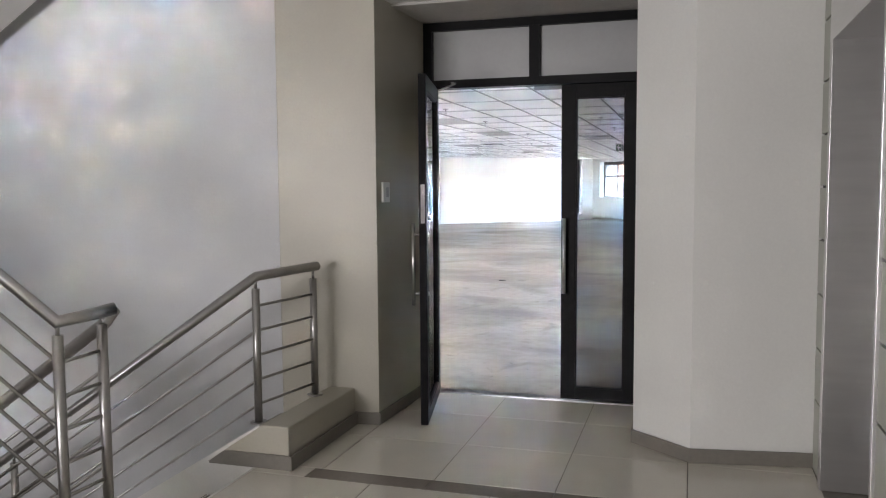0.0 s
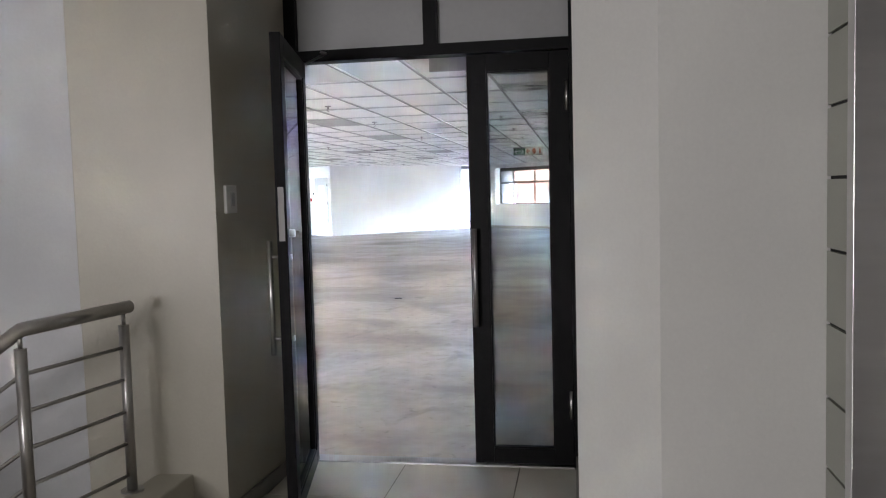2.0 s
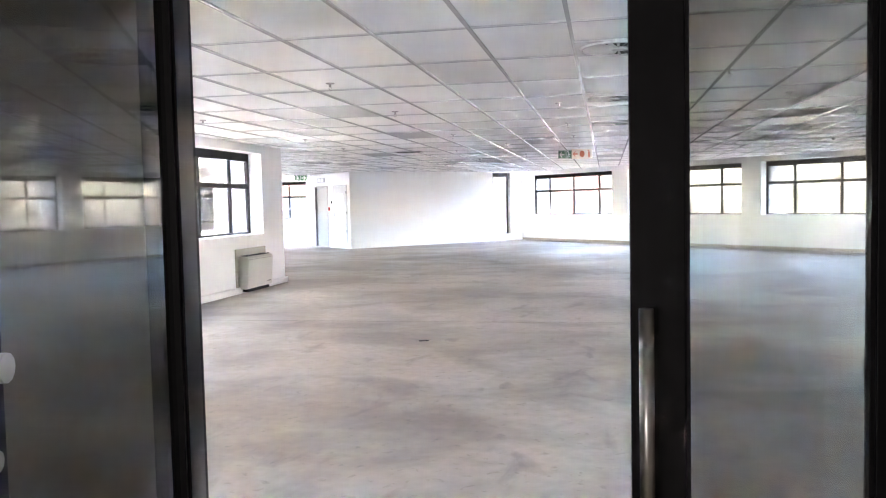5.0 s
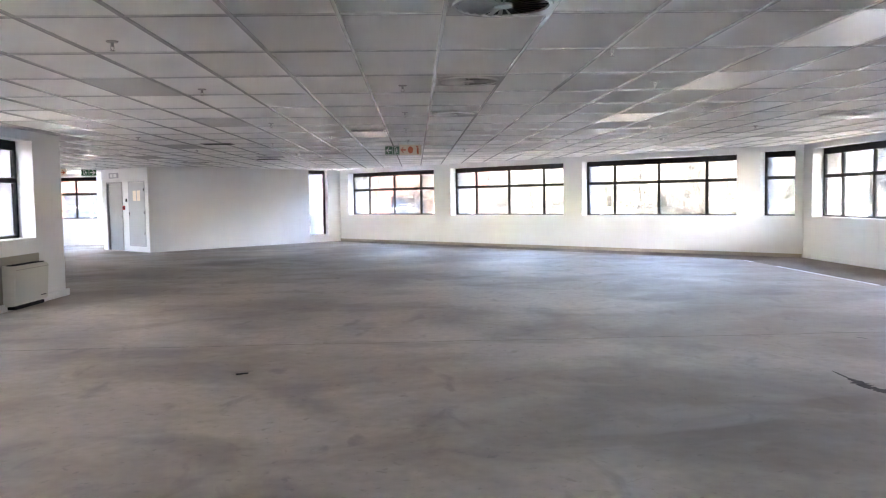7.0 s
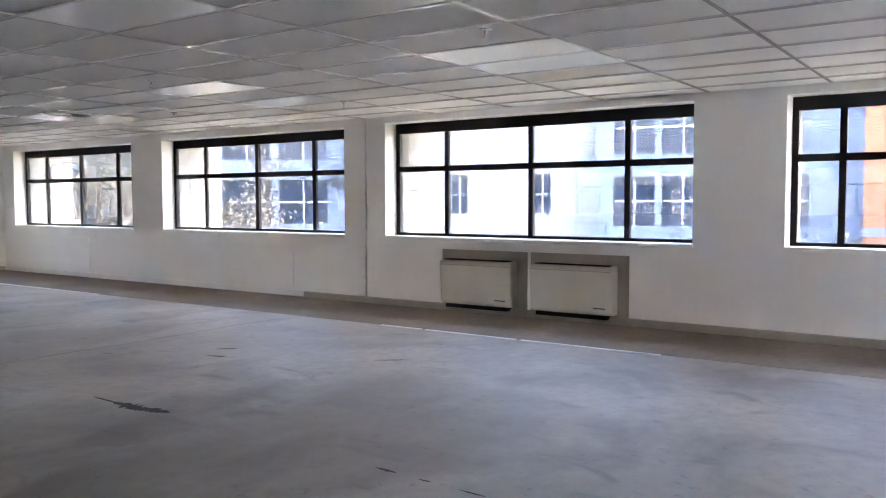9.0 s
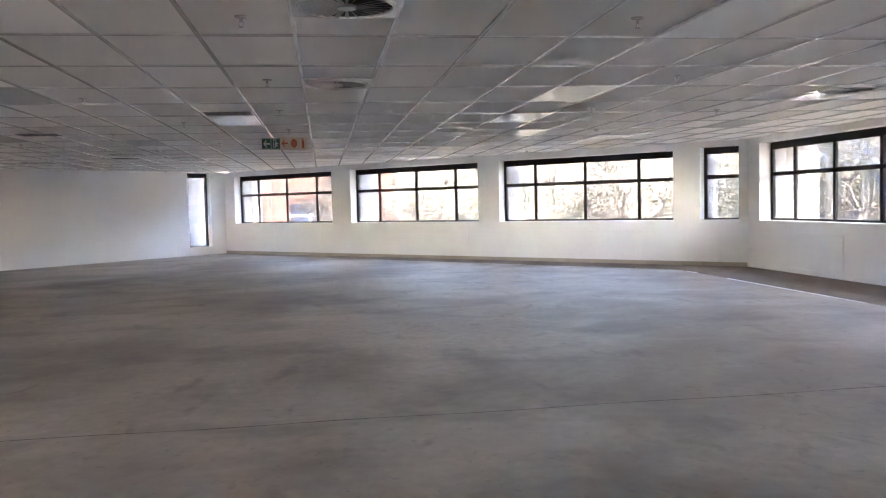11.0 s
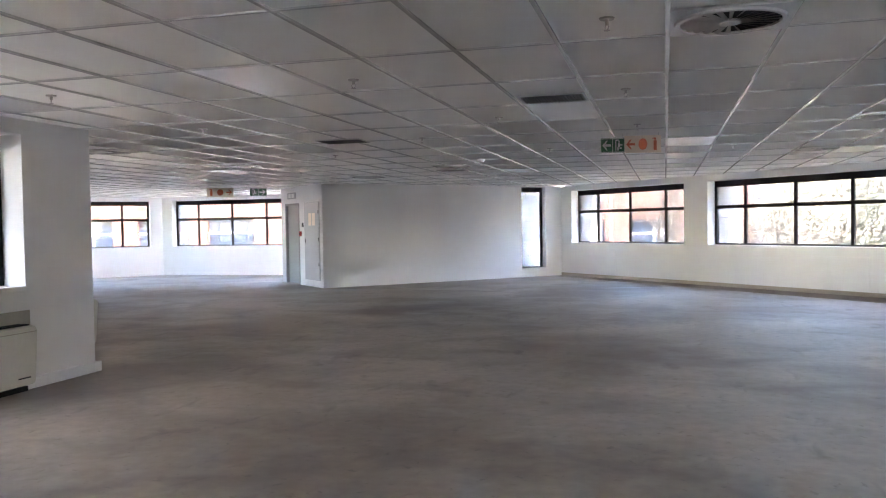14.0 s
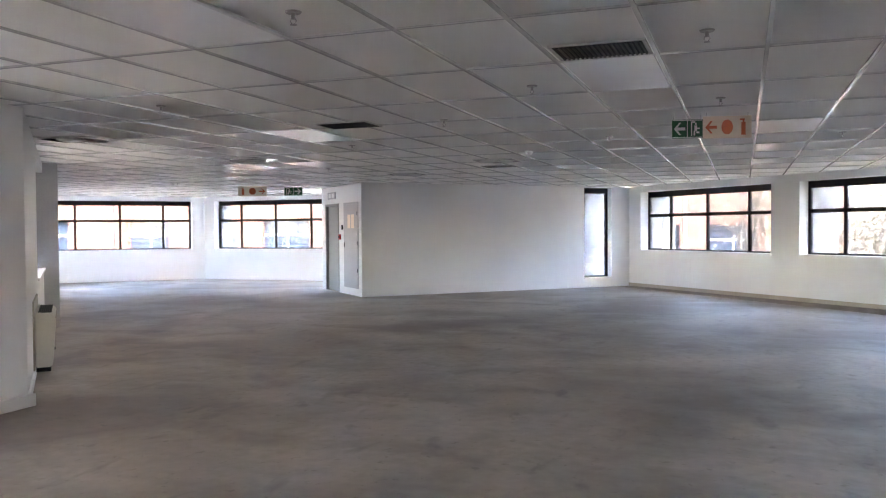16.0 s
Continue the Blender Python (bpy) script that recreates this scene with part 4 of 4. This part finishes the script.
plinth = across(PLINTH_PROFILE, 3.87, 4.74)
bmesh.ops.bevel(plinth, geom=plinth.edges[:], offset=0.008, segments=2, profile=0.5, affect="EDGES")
tagged(part("plinth", plinth, PIER_BEIGE_DIM), "beige plastered plinth carrying the balustrade", "plinth", kind="structure")
tagged(part("baseboard", across([(-0.223, 0.001), (-0.223, 0.075), (-0.60, 0.075), (-0.69, 0.012), (-0.69, 0.001)], 3.858, 3.871), SKIRT), "grey-brown skirting tile across the plinth end", "skirting", kind="structure")
string = bmesh.new()
sect = [(-0.40, 0.22), (-0.40, -0.25), (-4.5, -2.75), (-4.5, -2.30)]
a, b = [string.verts.new((x, 3.872, z)) for x, z in sect], [string.verts.new((x, 4.10, z)) for x, z in sect]
string.faces.new(a), string.faces.new(b[::-1])
for i in range(4):
    j = (i + 1) % 4
    string.faces.new((a[i], b[i], b[j], a[j]))
bmesh.ops.recalc_face_normals(string, faces=string.faces[:])
tagged(part("stair_string", string, BEIGE), "sloping plastered string wall of the stair", "stair string", kind="structure")
RISE, GO = 0.172, 0.28


def flight(name, x0, y0, y1, z0, up, n=12):
    f = thing(name, Matrix(), "flight of dark tiled stairs with pale risers", "stairs", kind="structure")
    for k in range(n):
        z = z0 + (RISE * k if up else -RISE * (k + 1))
        x1 = x0 - GO * k
        part("tread", boxes((x1 - GO - 0.02, x1, y0, y1, z - 0.03, z + (RISE if up else 0)), bevel=0.004) if not up else boxes((x1 - GO, x1, y0, y1, z, z + RISE), bevel=0.004), BAND, f)
        part("nosing", boxes((x1 - 0.03, x1 + 0.001, y0 + 0.02, y1 - 0.02, z + (RISE if up else 0), z + (RISE if up else 0) + 0.004)), SKIRT, f)
        if not up:
            part("riser", boxes((x1 - 0.012, x1, y0, y1, z, z + RISE)), BEIGE, f)
    return f


flight("stair_flight_down", -0.42, 2.95, 3.868, 0.0, False)
flight("stair_flight_up", -0.55, 1.55, 2.65, 0.0, True)
soffit = bmesh.new()
sect = [(-0.45, 3.64), (-0.45, 3.94), (-4.6, 1.45), (-4.6, 1.15)]
a, b = [soffit.verts.new((x, 2.95, z)) for x, z in sect], [soffit.verts.new((x, 4.45, z)) for x, z in sect]
soffit.faces.new(a), soffit.faces.new(b[::-1])
for i in range(4):
    j = (i + 1) % 4
    soffit.faces.new((a[i], b[i], b[j], a[j]))
bmesh.ops.recalc_face_normals(soffit, faces=soffit.faces[:])
tagged(part("stair_soffit", soffit, WHITE), "sloping white soffit of the upper flight", "soffit", kind="structure")


def balustrade(label, posts, top, runs):
    """posts: feet (x, y, z) and heights; top: handrail points; runs: lines of the thin bars."""
    s = thing("balustrade", Matrix(), label, "balustrade", "stair balustrades")
    for (x, y, z), h in posts:
        p = part("post", tube(((x, y, z), (x, y, z + h)), 0.021, 16), CHROME, s)
        part("pin", tube(((x, y, z + h), (x, y, z + h + 0.05)), 0.008, 10), CHROME, p)
        fl = disc(0.045, 0, 0.008, 24)
        bmesh.ops.translate(fl, verts=fl.verts[:], vec=(x, y, z))
        part("base_flange", fl, CHROME, p)
    part("handrail", tube(top, 0.026, 18), CHROME, s, "round brushed steel handrail")
    for k in range(5):
        for run in runs:
            part("rail_bar", tube([(x, y, z - 0.155 - 0.13 * k) for x, y, z in run], 0.0075, 10), CHROME, s)
    return s


SL = 0.665
def down(x, x0, z0):
    return z0 + SL * (x - x0)


r1 = [(-0.38, 4.53, 0.97), (-0.47, 4.00, 0.965), (-4.4, 4.0, down(-4.4, -0.47, 0.965))]
posts1 = [((-0.39, 4.50, 0.22), 0.68), ((-0.475, 4.00, 0.19), 0.71)] + [((x, 4.0, down(x, -0.475, 0.19)), 0.71) for x in (-2.1, -3.4)]
balustrade("brushed stainless steel balustrade down the stair", posts1, r1, [[(-0.39, 4.50, 0.965), (-0.475, 4.0, 0.965)], [(-0.475, 4.0, 0.965), (-4.4, 4.0, down(-4.4, -0.475, 0.965))]])
n0, n1 = (-0.575, 2.72), (-0.55, 2.93)
r2 = [(-3.6, 2.72, 0.93 + 0.665 * 3.0), (n0[0], n0[1], 0.93), (-0.48, 2.92, 0.955)]
r3 = [(-0.50, 2.94, 0.945), (-0.57, 2.96, 0.88), (-4.2, 2.96, 0.88 - 0.665 * 3.7)]
balustrade("brushed stainless steel newel and balustrade up the stair", [((n0[0], n0[1], -0.1), 0.98), ((n1[0], n1[1], -0.1), 0.99), ((-2.0, 2.72, 0.85), 0.96)], r2, [[(n0[0], n0[1], 0.93), (n1[0], n1[1], 0.94)], [(-3.6, 2.72, 0.93 + 0.665 * 3.0), (n0[0], n0[1], 0.93)]])
balustrade("brushed stainless steel inner balustrade of the lower flight", [((-2.0, 2.96, -1.05), 0.9)], r3, [[(-0.56, 2.95, 0.86), (-4.2, 2.96, 0.90 - 0.665 * 3.7)]])

# ---- outside ----
GZ = -3.6
ground = part("ground", prism([(-900, -900), (900, -900), (900, 900), (-900, 900)], GZ - 1, GZ), GROUND)
tagged(ground, "dry ground with yellowed grass to the horizon", "ground", kind="structure")
tagged(part("podium", prism([(-5.3, 5.0), (9.2, 5.0), (9.2, 23.2), sd(32.2, 36.5), sd(27.0, 42.0), (-15.0, 34.2), (-18.3, 31.1), (-5.3, 18.0)], GZ, -0.31), PLASTER_OUT), "plastered storey below the office", "facade", kind="structure")


def fin(m, x0, x1, d=1.0, mat=None):
    f = thing("facade_pier", m, "pale plastered pier standing out between windows", "facade pier", "facade piers", "structure")
    for z0, z1 in ((GZ, -0.4), (-0.39, 0.55), (0.56, 1.5), (1.51, 2.45), (2.46, 3.6)):
        part("block", boxes((x0, x1, 0.302, 0.3 + d, z0, z1), bevel=0.006), mat or PLASTER_OUT, f)
    return f


for k, (a, b) in enumerate(((-0.15, along_a(35.5)), (along_a(29.8), along_a(28.75)), (along_a(23.0), along_a(22.1)), (along_a(16.2), along_a(15.4)), (along_a(14.35), along_a(14.35) + 0.3))):
    fin(m_a, a, b, 0.75)
for a, b in ((0.0, 0.42), (4.25, 5.05), (9.04, 9.76), (13.8, 14.55)):
    fin(m_b, a, b, 0.9)
fin(m_n @ Matrix.Translation((0, 0.45, 0)), slot[0] + 0.1, slot[1] + 0.35, 0.6)
for a, b in ((17.55 - 5.75, 18.2 - 5.75), (12.7 - 5.75, 13.4 - 5.75)):
    fin(m_l, a, b, 0.6)
fin(m_wa, -0.2, len_wa - 4.5, 0.5)
fin(m_wb, -0.1, 0.28, 0.7)


def building(name, m, w, d, h, mat, label, rows, band=None):
    """An office block: walls, roof, and real recessed windows in rows (z0, z1, list of (x0, x1)) on the face at local y = 0."""
    b = thing(name, m, label, "building", "neighbouring buildings")
    specs, zc = [], 0.0
    for z0, z1, spans in rows:
        specs.append((0, w, 0, 0.4, zc, z0))
        x = 0
        for x0, x1 in spans:
            specs.append((x, x0, 0, 0.4, z0, z1))
            x = x1
        specs.append((x, w, 0, 0.4, z0, z1))
        zc = z1
    specs.append((0, w, 0, 0.4, zc, h))
    part("wall", boxes(*specs), mat, b)
    part("body", boxes((0, w, 0.6, d, 0, h - 0.3)), PLASTER_SHADE, b)
    part("roof", boxes((-0.3, w + 0.3, -0.4, d, h, h + 0.35)), ROOF, b)
    for z0, z1, spans in rows:
        for x0, x1 in spans:
            p = part("pane", boxes((x0, x1, 0.25, 0.3, z0, z1)), BLUE_GLASS, b)
            part("frame", boxes((x0, x1, 0.22, 0.27, (z0 + z1) / 2 - 0.04, (z0 + z1) / 2 + 0.04), ((x0 + x1) / 2 - 0.03, (x0 + x1) / 2 + 0.03, 0.22, 0.27, z0, z1)), PLASTIC, b)
        if band:
            part("band", boxes((-0.02, w + 0.02, -0.06, 0, z0 - 0.5, z0 - 0.15)), band, b)
    return b


def spans(w, width, gap, start=0.8):
    out, x = [], start
    while x + width < w - 0.4:
        out.append((x, x + width))
        x += width + gap
    return out


# brick block beyond the far windows, in full sun
building("brick_building", pose(-30, 47, GZ, 0, 0, 0), 22, 10, 9.5, BRICK, "sunlit brick office block with dark windows", [(1.0, 2.6, spans(22, 2.6, 1.4)), (4.1, 5.6, spans(22, 2.6, 1.4)), (7.0, 8.3, spans(22, 2.6, 1.4))], PLASTER_OUT)
building("brick_building", pose(-48, 34, GZ, 0, 0, 40), 22, 10, 9.5, BRICK, "sunlit brick office block with pale bands", [(1.0, 2.6, spans(22, 3.0, 1.0)), (4.1, 5.6, spans(22, 3.0, 1.0)), (7.0, 8.3, spans(22, 3.0, 1.0))], PLASTER_OUT)
building("brick_building", pose(-9, 56, GZ, 0, 0, -8), 14, 10, 8.6, BRICK, "brick office block behind bare trees", [(1.0, 2.6, spans(14, 2.2, 1.4)), (3.7, 5.2, spans(14, 2.2, 1.4))], PLASTER_OUT)
# unseen block behind the stairwell, added only to keep direct sun out
building("rear_wing", pose(8, -7, GZ, 0, 0, 180), 20, 6, 13, PLASTER_OUT, "unseen plastered block added to keep sun off the stairwell", [(4.0, 5.6, spans(20, 2.2, 1.6))])
# street side: pale block, blue glazed block and a terracotta one
building("white_building", pose(31, 33, GZ, 0, 0, -62), 13, 8, 10, PLASTER_OUT, "white plastered block with narrow windows", [(1.0, 2.6, spans(13, 0.8, 3.2)), (4.3, 6.2, spans(13, 0.8, 3.2))])
building("glazed_building", pose(35, 22, GZ, 0, 0, -75), 11, 8, 11, PLASTER_SHADE, "blue-grey glazed office block", [(1.0, 3.0, spans(11, 1.8, 0.3)), (3.8, 6.0, spans(11, 1.8, 0.3)), (7.0, 9.4, spans(11, 1.8, 0.3))])
building("glazed_building", pose(22, 46, GZ, 0, 0, -52), 16, 8, 11, PLASTER_SHADE, "blue-grey office block behind young trees", [(1.0, 3.0, spans(16, 2.4, 0.4)), (3.8, 6.0, spans(16, 2.4, 0.4)), (7.0, 9.4, spans(16, 2.4, 0.4))])
building("terracotta_building", pose(36, 11.2, GZ, 0, 0, -85), 18, 8, 10, ORANGE_WALL, "terracotta painted block with dark glazing", [(1.0, 2.8, spans(18, 2.8, 0.8)), (4.0, 5.6, spans(18, 2.8, 0.8))], PLASTER_SHADE)
# courtyard wing opposite; height and length stretched to hold back sky light
building("courtyard_wing", pose(-12, 3, GZ, 0, 0, 82), 20, 6, 12.5, PLASTER_OUT, "tall pale courtyard wing with dark windows", [(3.9, 5.5, spans(20, 2.6, 1.6)), (7.4, 9.0, spans(20, 2.6, 1.6))])


def tree(x, y, h, seed, leafy, mat):
    """A bare or thin-leaved tree: tapered trunk, forking limbs and twigs, and loose small leaves."""
    r = random.Random(seed)
    t = thing("tree", pose(x, y, GZ), "winter tree with thin dry leaves" if leafy else "bare winter tree with pale twigs", "tree", "trees outside")
    wood, ends = bmesh.new(), []

    def limb(p, d, length, rad, depth):
        q = p + d * length
        mid = (p + q) / 2 + Vector((r.gauss(0, 1), r.gauss(0, 1), r.gauss(0, 0.5))) * length * 0.07
        rings = []
        for pt, rr in ((p, rad), (mid, rad * 0.82), (q, rad * 0.62)):
            u = d.orthogonal().normalized()
            v = d.cross(u)
            k = 6 if depth < 2 else 4
            rings.append([wood.verts.new(pt + rr * (math.cos(a * 2 * math.pi / k) * u + math.sin(a * 2 * math.pi / k) * v)) for a in range(k)])
        for r0, r1 in zip(rings, rings[1:]):
            for a in range(len(r0)):
                wood.faces.new((r0[a], r0[(a + 1) % len(r0)], r1[(a + 1) % len(r0)], r1[a]))
        if depth == 5:
            ends.append(q)
            return
        if depth >= 3:
            ends.append(mid)
        for _ in range(3 if depth in (1, 2, 3) else 2):
            nd = (d + Vector((r.gauss(0, 0.55), r.gauss(0, 0.55), r.gauss(0.12, 0.3)))).normalized()
            limb(q if r.random() < 0.7 else mid, nd, length * r.uniform(0.6, 0.85), rad * 0.6, depth + 1)

    limb(Vector((0, 0, 0)), Vector((r.gauss(0, 0.05), r.gauss(0, 0.05), 1)).normalized(), h * 0.27, h * 0.02, 0)
    part("trunk", wood, BARK, t)
    crown = bmesh.new()
    for e in ends:
        for _ in range(leafy):
            c = e + Vector((r.gauss(0, 0.35), r.gauss(0, 0.35), r.gauss(0, 0.3)))
            a, b = Vector((r.gauss(0, 1), r.gauss(0, 1), r.gauss(0, 1))).normalized(), Vector((r.gauss(0, 1), r.gauss(0, 1), r.gauss(0, 1))).normalized()
            s = r.uniform(0.05, 0.11)
            vs = [crown.verts.new(c + a * s), crown.verts.new(c + b * s * 0.6), crown.verts.new(c - a * s), crown.verts.new(c - b * s * 0.6)]
            crown.faces.new(vs)
    if leafy:
        part("crown", crown, mat, t)
    else:
        crown.free()
    return t


for k, (x, y, h, leafy, mt) in enumerate(((0.5, 44, 7.5, 0, LEAF), (4, 42, 8.5, 7, LEAF), (8, 40, 9, 8, LEAF_GREEN), (11.5, 37, 9, 9, LEAF), (14, 34, 9.5, 9, LEAF_GREEN), (17, 31, 9, 9, LEAF), (19, 28, 8.5, 8, LEAF), (7, 47, 11, 9, LEAF_GREEN), (13, 43, 11, 9, LEAF), (19, 36, 11, 9, LEAF_GREEN), (20, 23, 5.5, 6, LEAF), (21, 17.5, 5.0, 7, LEAF_GREEN), (20.5, 13.5, 4.8, 7, LEAF), (23, 10, 5.2, 7, LEAF_GREEN), (22, 41, 12, 9, LEAF), (2.5, 50, 10, 8, LEAF))):
    tree(x, y, h, 20 + k, leafy, mt)

# belt of taller trees behind, on a scrubby bank
for k in range(15):
    a = radians(-12 + k * 6.2)
    d = 45 + 5 * math.sin(k * 2.1)
    tree(math.sin(a) * d, 10 + math.cos(a) * d, 11.5 + 2 * math.sin(k * 1.3), 60 + k, 10, (LEAF, LEAF_GREEN, LEAF)[k % 3])


def bank():
    """A scrub-covered earth bank that closes the view beyond the trees."""
    r = random.Random(5)
    bm, cols = bmesh.new(), []
    for i in range(61):
        a = radians(-16 + i * 1.75)
        row = []
        for j, (d, h) in enumerate(((52, -0.3), (56, 2.2), (60, 5.0), (66, 8.2), (74, 10.5), (90, 11.5), (110, -0.5))):
            dd, hh = d + r.uniform(-1, 1), h + (r.uniform(-0.5, 0.6) if 0 < j < 6 else 0)
            row.append(bm.verts.new((math.sin(a) * dd, 10 + math.cos(a) * dd, GZ + hh)))
        cols.append(row)
    for c0, c1 in zip(cols, cols[1:]):
        for j in range(6):
            f = bm.faces.new((c0[j], c1[j], c1[j + 1], c0[j + 1]))
            f.smooth = True
    bmesh.ops.recalc_face_normals(bm, faces=bm.faces[:])
    tagged(part("earth_bank", bm, GROUND), "dry grassy earth bank beyond the trees", "bank", kind="structure")
    verts, faces = [], []
    for _ in range(2600):
        a, f = radians(r.uniform(-15, 88)), r.random()
        d, z = 53 + f * 20, GZ + f * 10
        c0 = Vector((math.sin(a) * d, 10 + math.cos(a) * d, z + r.uniform(0.1, 1.1)))
        for _ in range(9):
            c = c0 + Vector((r.gauss(0, 0.5), r.gauss(0, 0.5), r.gauss(0, 0.45)))
            u = Vector((r.gauss(0, 1), r.gauss(0, 1), r.gauss(0.4, 1))).normalized() * r.uniform(0.12, 0.32)
            v = Vector((r.gauss(0, 1), r.gauss(0, 1), r.gauss(0, 1))).normalized() * r.uniform(0.05, 0.12)
            n = len(verts)
            verts += [c + u, c + v, c - u, c - v]
            faces.append((n, n + 1, n + 2, n + 3))
    me = bpy.data.meshes.new("scrub")
    me.from_pydata(verts, [], faces)
    me.materials.append(LEAF)
    tagged(new("scrub", me), "dry winter scrub covering the earth bank", "scrub", kind="stuff")


bank()
